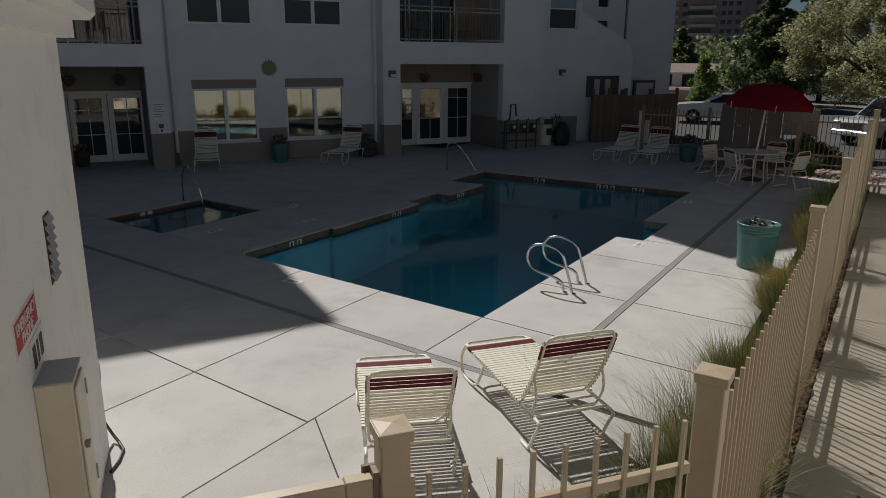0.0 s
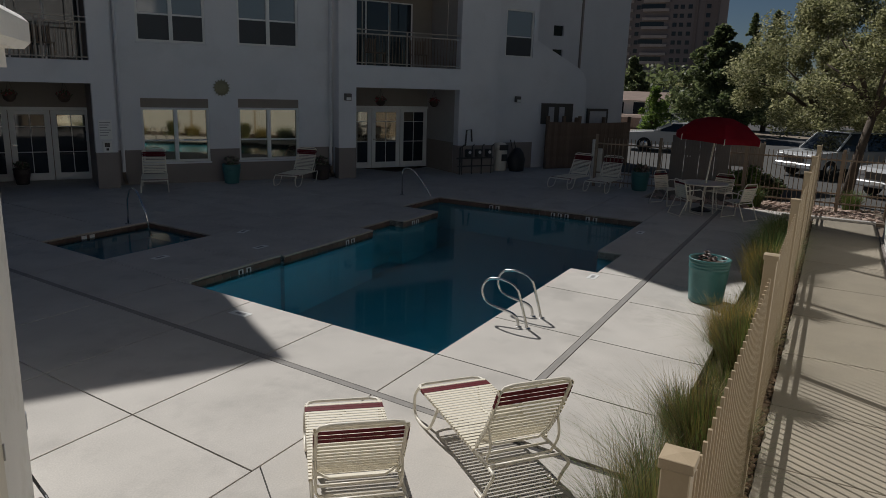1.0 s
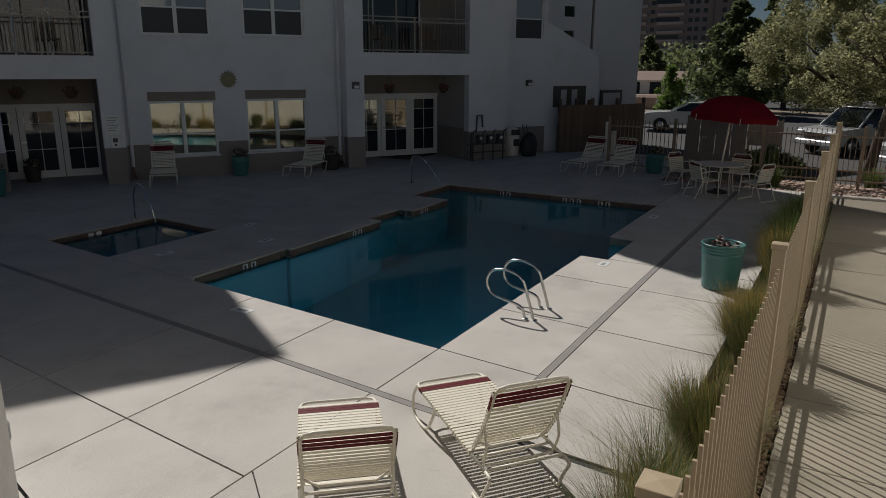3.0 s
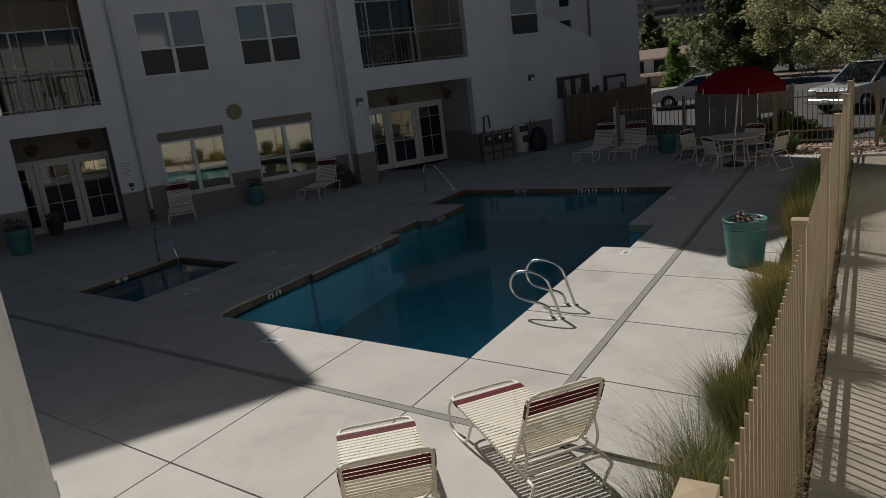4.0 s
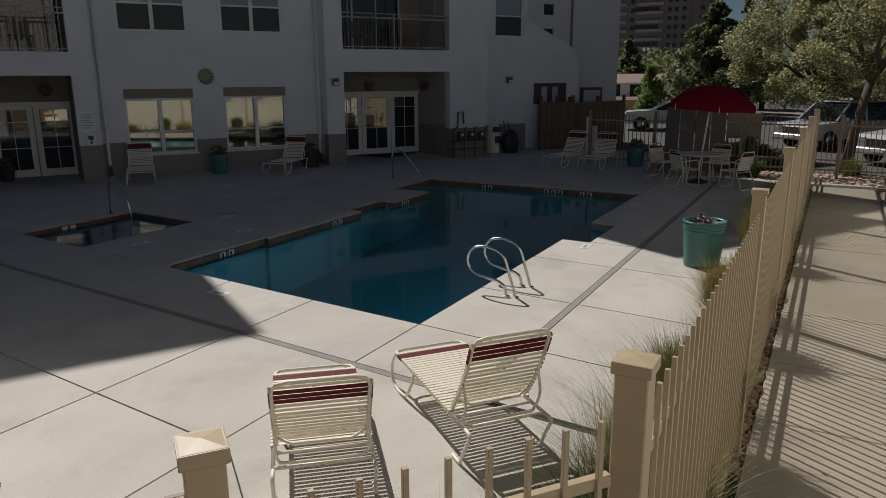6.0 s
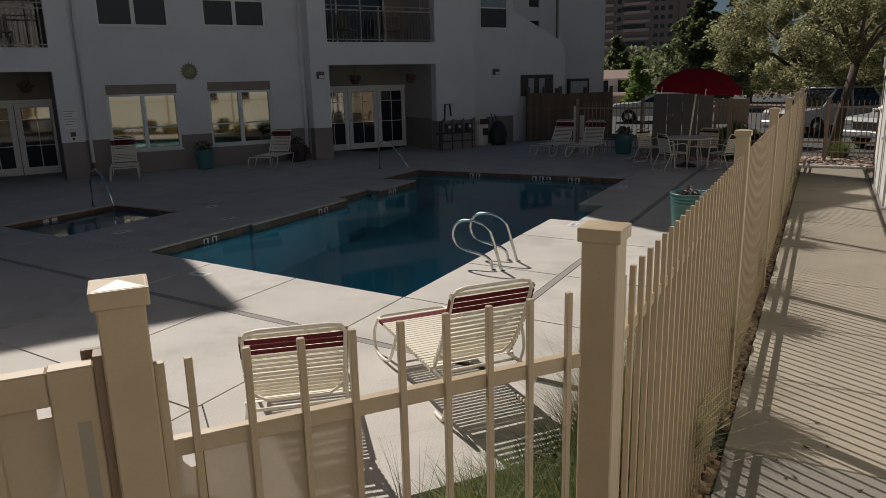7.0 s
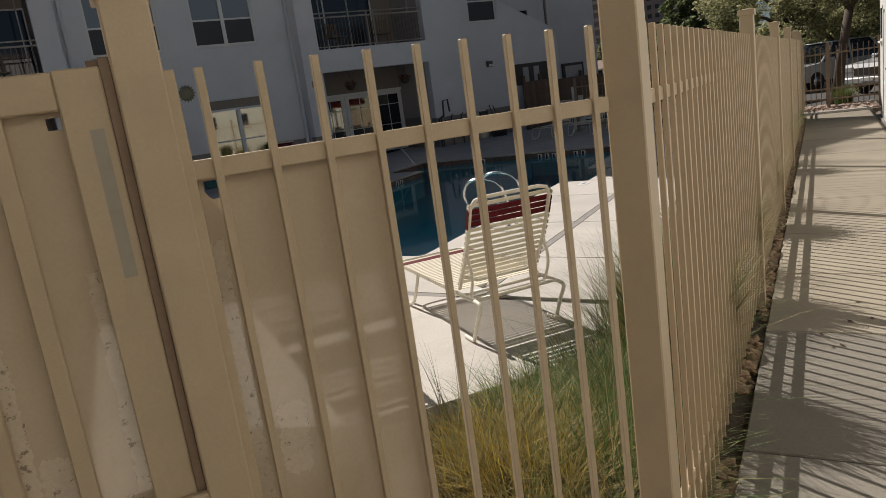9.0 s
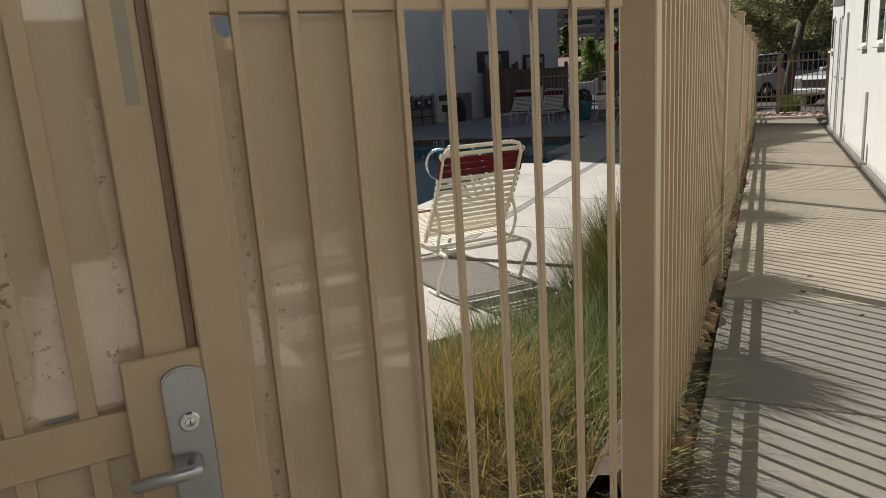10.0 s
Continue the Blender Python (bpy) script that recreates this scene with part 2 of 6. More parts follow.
def wall_with_holes(x0, x1, z0, z1, y0, y1, holes):
    """A wall along x with rectangular holes (x0, x1, z0, z1) cut through it."""
    xs = sorted({x0, x1, *[h[0] for h in holes], *[h[1] for h in holes]})
    zs = sorted({z0, z1, *[h[2] for h in holes], *[h[3] for h in holes]})
    xs = [x for x in xs if x0 <= x <= x1]
    zs = [z for z in zs if z0 <= z <= z1]
    bm = bmesh.new()

    def solid(i, j):
        if i < 0 or j < 0 or i >= len(xs) - 1 or j >= len(zs) - 1:
            return False
        cx, cz = (xs[i] + xs[i + 1]) / 2, (zs[j] + zs[j + 1]) / 2
        return not any(h[0] < cx < h[1] and h[2] < cz < h[3] for h in holes)
    V = {}

    def v(i, j, y):
        key = (i, j, y)
        if key not in V:
            V[key] = bm.verts.new((xs[i], y, zs[j]))
        return V[key]
    for i in range(len(xs) - 1):
        for j in range(len(zs) - 1):
            if not solid(i, j):
                continue
            bm.faces.new((v(i, j, y0), v(i + 1, j, y0), v(i + 1, j + 1, y0), v(i, j + 1, y0)))
            bm.faces.new((v(i, j, y1), v(i, j + 1, y1), v(i + 1, j + 1, y1), v(i + 1, j, y1)))
            for di, dj, a, b in ((-1, 0, (i, j), (i, j + 1)), (1, 0, (i + 1, j), (i + 1, j + 1)), (0, -1, (i, j), (i + 1, j)), (0, 1, (i, j + 1), (i + 1, j + 1))):
                if not solid(i + di, j + dj):
                    bm.faces.new((v(*a, y0), v(*b, y0), v(*b, y1), v(*a, y1)))
    return bm

# ---- ground, deck, pool ----

def warp(x, y):
    """The deck's cross joints and the pool's near end stand a few degrees off square."""
    k = 0.088 * min(1.0, max(0.0, (14.35 - x) / 9.3))
    return x + k * (y - 3.4) * (1 if y > 0 else 0), y


def warp_bm(bm):
    for v in bm.verts:
        v.co.x, v.co.y = warp(v.co.x, v.co.y)


def rect_minus(c, holes):
    xs = sorted({c[0], c[2], *[x for h in holes for x in (h[0], h[2]) if c[0] < x < c[2]]})
    ys = sorted({c[1], c[3], *[y for h in holes for y in (h[1], h[3]) if c[1] < y < c[3]]})
    out = []
    for xa, xb in zip(xs, xs[1:]):
        for ya, yb in zip(ys, ys[1:]):
            cx, cy = (xa + xb) / 2, (ya + yb) / 2
            if not any(h[0] < cx < h[2] and h[1] < cy < h[3] for h in holes):
                out.append((xa, ya, xb, yb))
    return out


POOL = [(4.55, 3.35, 14.50, 7.84), (9.25, 2.88, 10.82, 3.36), (9.60, 7.83, 10.84, 8.20), (12.50, 7.83, 14.50, 8.88), (4.62, 7.83, 6.75, 7.93)]
SPA = [(4.53, 10.02, 7.06, 12.02)]
bm = bmesh.new()
for c in rect_minus((-1500, -1500, 1500, 1500), [(4.2, 2.6, 14.7, 9.2), (5.0, 9.8, 8.0, 12.2)]):
    bm.faces.new([bm.verts.new((x, y, -0.14)) for x, y in ((c[0], c[1]), (c[2], c[1]), (c[2], c[3]), (c[0], c[3]))])
bmesh.ops.remove_doubles(bm, verts=bm.verts[:], dist=1e-4)
ground = part("ground", bm, DIRT)
tagged(ground, "dry tan earth reaching to the horizon", "ground", kind="structure")
deck = part("deck", boxm(2.2, 0.66, -0.30, 18.2, 0.67, -0.135), JOINT)
tagged(deck, "pale concrete pool deck with saw-cut joints", "pool deck", kind="structure")
XS = [-6.0, -3.4, -1.0, 1.58, 3.25, 4.55, 6.13, 7.95, 9.30, 10.90, 12.50, 14.40, 16.2, 18.2]
YS = [0.62, 2.03, 3.36, 4.95, 6.45, 8.05, 10.1, 12.0, 14.0, 16.2, 18.6, 21.0, 23.5]
bm = bmesh.new()
for xa, ya, xb, yb in rect_minus((-6.0, 0.64, 18.2, 23.5), POOL + SPA):
    add_box(bm, xa, ya, -0.30, xb, yb, -0.022)
warp_bm(bm)
r = bmesh.ops.bisect_plane(bm, geom=bm.verts[:] + bm.edges[:] + bm.faces[:], plane_co=E2 * 1.92, plane_no=-E2, clear_outer=True)
part("joint_bed", bm, JOINT, deck, "dark grey joint filler")
for i, (xa, xb) in enumerate(zip(XS, XS[1:])):
    for j, (ya, yb) in enumerate(zip(YS, YS[1:])):
        g = 0.0095
        gx0 = 0.092 if xa == 3.25 and ya < 12 else g
        gy0 = 0.092 if ya == 2.03 and xa >= 3.25 else g
        if xb <= 3.25 and yb <= 3.36:
            continue
        cells = rect_minus((xa + gx0, ya + gy0, xb - g, yb - g), POOL + SPA)
        if not cells:
            continue
        bm = bmesh.new()
        for c in cells:
            add_box(bm, c[0], c[1], -0.20, c[2], c[3], 0.0)
        warp_bm(bm)
        bmesh.ops.bisect_plane(bm, geom=bm.verts[:] + bm.edges[:] + bm.faces[:], plane_co=E2 * 1.9, plane_no=-E2, clear_outer=True)
        bmesh.ops.holes_fill(bm, edges=bm.edges[:])
        if not bm.faces:
            bm.free()
            continue
        part("slab", bm, CONCRETE, deck)
for xa, xb in ((18.21, 20.09), (20.11, 22.0), (22.02, 24.0)):
    for ya, yb in ((4.31, 6.44), (6.46, 8.99), (9.01, 12.6)):
        part("slab", boxm(xa, ya, -0.20, xb, yb, 0.0), CONCRETE, deck)
# the corner by the gate is cast in two slabs, parted square to the picket screen
for sgn_ in (1, -1):
    bm = bmesh.new()
    add_box(bm, -6.0, 0.64, -0.20, 3.2425, 3.3525, 0.0)
    warp_bm(bm)
    for co, no in ((E2 * 1.9, -E2), (E1 * (0.725 + 0.006 * sgn_), -E1 * sgn_)):
        bmesh.ops.bisect_plane(bm, geom=bm.verts[:] + bm.edges[:] + bm.faces[:], plane_co=co, plane_no=no, clear_outer=True)
        bmesh.ops.holes_fill(bm, edges=bm.edges[:])
    part("slab", bm, CONCRETE, deck)
for c in ((3.258, 2.03, 3.338, 11.9), (3.34, 2.038, 18.2, 2.118)):
    bm = bmesh.new()
    n = 12
    for i in range(n):
        f0, f1 = i / n, (i + 1) / n
        if c[3] - c[1] > 1:
            add_box(bm, c[0], c[1] + (c[3] - c[1]) * f0, -0.05, c[2], c[1] + (c[3] - c[1]) * f1, -0.004)
        else:
            add_box(bm, c[0] + (c[2] - c[0]) * f0, c[1], -0.05, c[0] + (c[2] - c[0]) * f1, c[3], -0.004)
    warp_bm(bm)
    part("joint_strip", bm, WIDEJOINT, deck, "wide grey sealed joint")
bm = bmesh.new()
add_poly(bm, [tuple((E1 * a + E2 * b)[:2]) for a, b in ((0.95, -6), (0.95, 1.89), (2.6, 1.89), (2.6, -6))], -0.2, -0.004)
part("gate_path", bm, CONCRETE, deck)


def basin(name, holes, floor_z, water_z, label):
    t = thing(name, Matrix(), label, "swimming pool" if name == "pool" else "hot tub", kind="")
    xs0, ys0 = min(h[0] for h in holes), min(h[1] for h in holes)
    bm = bmesh.new()
    for h in holes:
        add_box(bm, h[0] - 0.05, h[1] - 0.05, floor_z - 0.1, h[2] + 0.05, h[3] + 0.05, floor_z)
    warp_bm(bm)
    part("basin_floor", bm, PLASTER, t)
    big = (min(h[0] for h in holes) - 0.25, min(h[1] for h in holes) - 0.25, max(h[2] for h in holes) + 0.25, max(h[3] for h in holes) + 0.25)
    bm = bmesh.new()
    for c in rect_minus(big, holes):
        add_box(bm, c[0], c[1], floor_z - 0.1, c[2], c[3], -0.21)
    warp_bm(bm)
    part("basin_wall", bm, PLASTER, t)
    bm = bmesh.new()
    box_ = (min(h[0] for h in holes), min(h[1] for h in holes), max(h[2] for h in holes), max(h[3] for h in holes))
    outside = rect_minus(box_, holes)
    for c in rect_minus(box_, outside) if outside else [box_]:
        bm.faces.new([bm.verts.new((x, y, water_z)) for x, y in ((c[0], c[1]), (c[2], c[1]), (c[2], c[3]), (c[0], c[3]))])
    bmesh.ops.remove_doubles(bm, verts=bm.verts[:], dist=1e-4)
    warp_bm(bm)
    w = part("water", bm, WATER, t, "still dark teal water")
    w.visible_shadow = False
    return t


pool = basin("pool", POOL, -2.6, -0.13, "in-ground swimming pool of dark teal water")
spa = basin("spa", SPA, -0.9, -0.10, "square sunken spa with dark water")

# ---- walk outside the fence, gravel strip ----
WALK_Z = -0.07
walk_path = part("pavement", boxm(-6, -1.50, -0.30, 18.1, -0.11, WALK_Z - 0.03), JOINT)
tagged(walk_path, "narrow concrete walk striped by fence shadows", "pavement", kind="structure")
wx = [-6, -3.5, -1.6, -0.15, 1.25, 2.78, 4.05, 5.4, 7.1, 8.9, 10.8, 12.8, 14.8, 16.5, 18.1]
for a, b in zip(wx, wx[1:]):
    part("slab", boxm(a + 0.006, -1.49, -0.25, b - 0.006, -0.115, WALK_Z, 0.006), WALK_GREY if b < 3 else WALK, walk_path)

# ---- apartment building ----
building = thing("apartment_building", BLDG, "white stucco apartment building with tan base and balconies", "building")
H1, H2, HM, H3 = 13.1, 13.2, 9.9, 9.7
DADO = 0.95


def bwall(name, x0, x1, y0, y1, z1, holes=(), dado=True):
    # the set-back wall at 14.75 has its shade mixed into a greyer stucco
    part(name, wall_with_holes(x0, x1, DADO if dado else 0, z1, y0, y1, list(holes)), STUCCO_SHADE if x0 == 14.75 else STUCCO, building)
    if dado:
        hs = [h for h in holes if h[2] < DADO]
        cuts = sorted([x0, x1] + [x for h in hs if h[2] <= 0 for x in h[:2]])
        for a, b in zip(cuts[::2], cuts[1::2]):
            part("dado", wall_with_holes(a, b, 0, DADO, y0 - 0.02, y1, [h for h in hs if h[2] > 0]), TANSTUCCO, building, "dark tan stucco base")


WIN_LO = [(1.18, 2.98, 0.60, 2.35), (3.81, 5.63, 0.60, 2.37)]
WIN_UP = [(1.18, 2.97, 3.84, 5.54), (3.86, 5.64, 3.87, 5.57)]
WIN_UP3 = [(a, b, c + 3.1, d + 3.1) for a, b, c, d in WIN_UP]
bwall("wall", 0.50, 6.72, 0.50, 0.80, HM, WIN_LO + WIN_UP + WIN_UP3)
# bays with recessed doors below and balconies above
for x0, x1, top in ((-4.31, 0.50, H1), (6.72, 12.52, H2)):
    l, r_ = (-2.24, -0.03) if x0 < 0 else (7.30, 11.02)
    bwall("wall", x0, x1, 0.0, 0.30, top, [(l, r_, 0.0, 2.71 if x0 < 0 else 2.79), (l, r_, 3.28 if x0 < 0 else 3.46, 6.0), (l, r_, 6.6, 9.2)])
    part("floor_slab", boxm(l - 0.3, 0.31, 3.0, r_ + 0.3, 2.2, 3.26 if x0 < 0 else 3.44), STUCCO, building)
    part("floor_slab", boxm(l - 0.3, 0.31, 6.1, r_ + 0.3, 2.2, 6.5), STUCCO, building)
    for xs in (x0, x1 - 0.3):
        part("wall", boxm(xs + 0.01, 0.3, 0.0, xs + 0.29, 9.0, top - 0.05), STUCCO, building)
    if x0 < 0:
        part("recess_wall", boxm(l - 1.04, 0.31, 0, l - 0.7, 2.0, 9.2), TANSTUCCO, building)
        part("recess_wall", boxm(r_, 0.31, 0, r_ + 0.29, 2.0, 9.2), TANSTUCCO, building)
    else:
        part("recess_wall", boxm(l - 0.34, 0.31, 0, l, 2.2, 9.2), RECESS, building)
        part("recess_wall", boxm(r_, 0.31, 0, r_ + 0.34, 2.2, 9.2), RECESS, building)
bwall("wall", -14.0, -4.31, 0.50, 0.80, H1)
bwall("wall", 12.52, 14.75, 0.80, 1.10, H2, [(13.35, 14.56, 3.98, 5.6)])
bm = bmesh.new()
prof = [(14.75, 0), (17.24, 0), (17.24, 2.95), (17.19, 3.28), (17.05, 3.52), (16.80, 3.70), (14.75, 4.60)]
lo = [bm.verts.new((x, 0.80, z)) for x, z in prof]
hi = [bm.verts.new((x, 1.10, z)) for x, z in prof]
bm.faces.new(lo)
bm.faces.new(hi[::-1])
for i in range(len(prof)):
    k = (i + 1) % len(prof)
    bm.faces.new((lo[i], lo[k], hi[k], hi[i]))
part("stair_wall", bm, STUCCO, building, "low white wall with sloping top")
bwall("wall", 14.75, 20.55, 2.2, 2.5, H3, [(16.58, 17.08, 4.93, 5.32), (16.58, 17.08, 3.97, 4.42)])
part("roof", boxm(-14, 3.4, 2.8, -4.35, 8.6, H1 - 0.1), TANSTUCCO, building)
part("roof", boxm(-4.0, 3.2, 3.1, 0.18, 8.6, H1 - 0.1), TANSTUCCO, building)
part("roof", boxm(-4.0, 0.31, 9.25, 0.18, 3.2, H1 - 0.12), TANSTUCCO, building)
part("roof", boxm(0.62, 3.4, 2.8, 6.62, 8.6, HM - 0.1), TANSTUCCO, building)
part("roof", boxm(7.05, 3.4, 3.1, 12.2, 8.6, H2 - 0.1), TANSTUCCO, building)
part("roof", boxm(7.05, 0.31, 9.25, 12.2, 3.4, H2 - 0.12), TANSTUCCO, building)
part("roof", boxm(12.54, 2.55, 3.0, 14.74, 8.6, H2 - 0.1), TANSTUCCO, building)
part("roof", boxm(14.76, 2.55, 3.0, 20.24, 8.6, H3 - 0.1), TANSTUCCO, building)
part("roof", boxm(12.54, 1.12, 6.0, 14.74, 2.54, H2 - 0.12), TANSTUCCO, building)
part("wall", boxm(0.6, 8.7, 0, 20.55, 9.0, H3), STUCCO, building)
part("wall", boxm(20.25, 2.5, 0, 20.55, 8.7, H3 - 0.03), STUCCO, building)

# ---- near left wall and the long low building beyond the walk ----
left_wall = thing("stucco_wall", PANEL, "white stucco wall with a projecting cap", "wall", kind="structure")
# PANEL local x runs along the panel, local y points outwards
part("wall_body", boxm(2.31, -3.75, -0.2, 4.5, 9.0, 3.05), STUCCO2, left_wall)
bm = bmesh.new()
add_box(bm, 2.31 - 0.24, -3.75 - 0.22, 3.17, 4.8, 9.0, 3.38, 0.04)
add_box(bm, 2.31 - 0.10, -3.75 - 0.10, 3.05, 4.6, 9.0, 3.17)
part("cap", bm, STUCCO2, left_wall, "projecting stucco cap")
# sunlit paving before the gate, mirrored in the glossy sheets
apron = tagged(part("apron", boxm(-3.2, 0.10, -0.25, 8.5, 5.60, WALK_Z - 0.006), PALECONC, None, m=PANEL), "pale concrete apron before the gate", "pavement", kind="structure")
# unseen band and lines, added only to put stripes into the sheets' reflection
stripe_band = tagged(part("mirror_stripe_band", boxm(-1.15, 1.95, -0.2, 0.32, 5.59, WALK_Z - 0.002), ASPHALT, None, m=PANEL), "unseen added dark band with pale lines for mirrored stripes", "pavement", kind="structure")
for y0, y1 in ((2.10, 2.14), (2.22, 2.25), (2.52, 2.55), (2.66, 2.70), (2.78, 2.81), (2.90, 2.94), (3.58, 3.78), (4.20, 4.25), (4.55, 4.63), (4.76, 4.82), (5.05, 5.12), (5.30, 5.38)):
    part("line", boxm(-1.14, y0, WALK_Z - 0.0018, 0.31, y1, WALK_Z + 0.002), PALECONC, stripe_band)
# unseen block, added: white top bounces sun to the gate, dark base mirrors dark
rear = thing("bounce_block", PANEL, "unseen added block, white above to bounce light, dark below", "building")
part("lower_wall", boxm(-6.5, 5.62, -0.2, 6.5, 5.9, 2.1), MIRROR_DARK, rear, "dark lower face for contrast in the mirroring sheets")
part("upper_wall", boxm(-6.5, 5.62, 2.1, 6.5, 5.9, 7.2), BOUNCE_WHITE, rear)
part("roof", boxm(-6.6, 5.55, 7.2, 6.6, 9.0, 7.4, 0.02), TANSTUCCO, rear)

side_building = thing("side_building", Matrix(), "long low white stucco building beside the walk", "building")
part("wall", boxm(-0.6, -1.85, -0.12, 16.2, -1.55, 3.4), STUCCO_S, side_building)
part("base_strip", boxm(-0.6, -1.55, -0.12, 16.2, -1.49, -0.02), TANSTUCCO, side_building)
part("wall", boxm(-0.6, -7.0, -0.12, 16.2, -1.85, 3.38), STUCCO2, side_building)

# ---- long fence ----
def post(parent, m, h=1.905, s=0.043, base=-0.15):
    bm = bmesh.new()
    add_box(bm, -s, -s, base, s, s, h, 0.004)
    p = part("post", bm, IRON, parent, m=m)
    bm = bmesh.new()
    c = s + 0.009
    add_box(bm, -c, -c, h - 0.035, c, c, h + 0.002, 0.003)
    vs = [bm.verts.new(v) for v in ((-c, -c, h + 0.001), (c, -c, h + 0.001), (c, c, h + 0.001), (-c, c, h + 0.001), (0, 0, h + 0.009))]
    for i in range(4):
        bm.faces.new((vs[i], vs[(i + 1) % 4], vs[4]))
    part("cap", bm, IRON, p)
    return p


def pickets(parent, m, x0, n, step, z0=-0.06, z1=1.73, w=0.0115, y=0.0, material=None):
    bm = bmesh.new()
    add_box(bm, -w, -w, z0, w, w, z1, 0.0015)
    me = mesh_of(bm, "picket", material or IRON)
    for i in range(n):
        part("picket", me, IRON, parent, m=m @ pose(x0 + i * step, y, 0))


fence = thing("fence", Matrix(), "tan painted steel picket fence with capped posts", "fence")
POSTS = [0.03, 3.39, 6.58, 9.78, 12.98, 16.18]
for x in POSTS:
    post(fence, pose(x + (0.008 if x < 1 else 0), -0.022 if x < 1 else -0.034, 0), s=0.047 if x < 1 else 0.043)
for x0, x1 in zip(POSTS, POSTS[1:] + [19.4]):
    for z in (0.117, 0.232, 1.535):
        part("rail", boxm(x0 + 0.048, -0.046, z, x1 - 0.044, -0.018, z + 0.038, 0.002), IRON, fence)
    n = round((x1 - x0) / 0.114) - 1
    step = (x1 - x0) / (n + 1)
    pickets(fence, Matrix(), x0 + step, n, step, 0.02, 1.75, w=0.0085, y=-0.0480)

gate_panel = thing("picket_screen", PANEL, "tan steel picket screen with a metal sheet behind", "fence")
post(gate_panel, pose(1.095, 0.0, 0), 1.915)
for z in (-0.06, 1.538):
    part("rail", boxm(0.03, -0.018, z, 1.055, 0.010, z + 0.038, 0.002), IRON, gate_panel)
pickets(gate_panel, Matrix(), 0.075, 9, 0.114, 0.02, 1.75, w=0.0080, y=0.012)
part("picket", boxm(1.032, 0.0015, 0.02, 1.052, 0.0225, 1.75, 0.0015), IRON, gate_panel)

# ---- windows, doors and fittings of the building ----
def window(parent, x0, x1, z0, z1, y, header=0.25, blind=True, lower=None, screen=None):
    """Two-light window set into a wall whose outer face is at y."""
    w = part("window", boxm(x0 + 0.002, y + 0.10, z0 + 0.002, x1 - 0.002, y + 0.115, z1 - header), lower or GLASS, parent)
    f = 0.06
    zt = z1 - header
    bm = bmesh.new()
    add_box(bm, x0, y + 0.03, z0, x0 + f, y + 0.13, zt)
    add_box(bm, x1 - f, y + 0.03, z0, x1, y + 0.13, zt)
    add_box(bm, x0 + f, y + 0.03, z0, x1 - f, y + 0.13, z0 + f)
    add_box(bm, x0 + f, y + 0.03, zt - f, x1 - f, y + 0.13, zt)
    xm = (x0 + x1) / 2
    add_box(bm, xm - 0.05, y + 0.025, z0 + f, xm + 0.05, y + 0.13, zt - f)
    part("window_frame", bm, FRAME, w)
    part("sill", boxm(x0 - 0.03, y - 0.04, z0 - 0.05, x1 + 0.03, y + 0.12, z0, 0.008), STUCCO, w)
    if header:
        part("header_panel", boxm(x0 + 0.002, y + 0.05, zt, x1 - 0.002, y + 0.16, z1 - 0.002), TANTRIM_D, w, "tan header panel")
    return w


TANTRIM_D = mat("taupe_trim", (0.25, 0.215, 0.18), 0.85, var=0.08)
SCREEN = mat("dark_insect_screen", (0.05, 0.055, 0.06), 0.6, var=0.06, fine=300)
PALEGLASS = glass_mat("pale_reflecting_glass", (0.22, 0.25, 0.27), 0.05, 0.9)
ROOM = mat("lit_room_wall", (0.62, 0.57, 0.40), 0.8, var=0.12, scale=2.0)


# ground-floor windows: mirroring glass with the reflection's warm colour tinted in, with a meeting rail
WARM_MIRROR = bpy.data.materials.new("warm_tinted_mirror_glass")
WARM_MIRROR.use_nodes = True
_b = WARM_MIRROR.node_tree.nodes["Principled BSDF"]
_b.inputs["Base Color"].default_value = (0.05, 0.045, 0.03, 1)
_b.inputs["Roughness"].default_value = 0.03
_b.inputs["IOR"].default_value = 3.3
_b.inputs["Specular Tint"].default_value = (1.0, 0.97, 0.82, 1)

for x0, x1, z0, z1 in WIN_LO:
    w = window(building, x0, x1, z0, z1, 0.50, 0.25, lower=WARM_MIRROR)
    xm = (x0 + x1) / 2
    for a, b in ((x0 + 0.06, xm - 0.05), (xm + 0.05, x1 - 0.06)):
        part("sash_rail", boxm(a, 0.54, 1.18, b, 0.62, 1.22), FRAME, w)
for x0, x1, z0, z1 in WIN_UP + WIN_UP3:
    w = window(building, x0, x1, z0, z1, 0.50, 0.0, lower=PALEGLASS)
    xm = (x0 + x1) / 2
    zr = z0 + 0.70
    for a, b in ((x0 + 0.06, xm - 0.05), (xm + 0.05, x1 - 0.06)):
        part("screen", boxm(a, 0.565, z0 + 0.06, b, 0.575, zr), SCREEN, w, "dark insect screen")
        part("sash_rail", boxm(a, 0.54, zr, b, 0.62, zr + 0.045), FRAME, w)
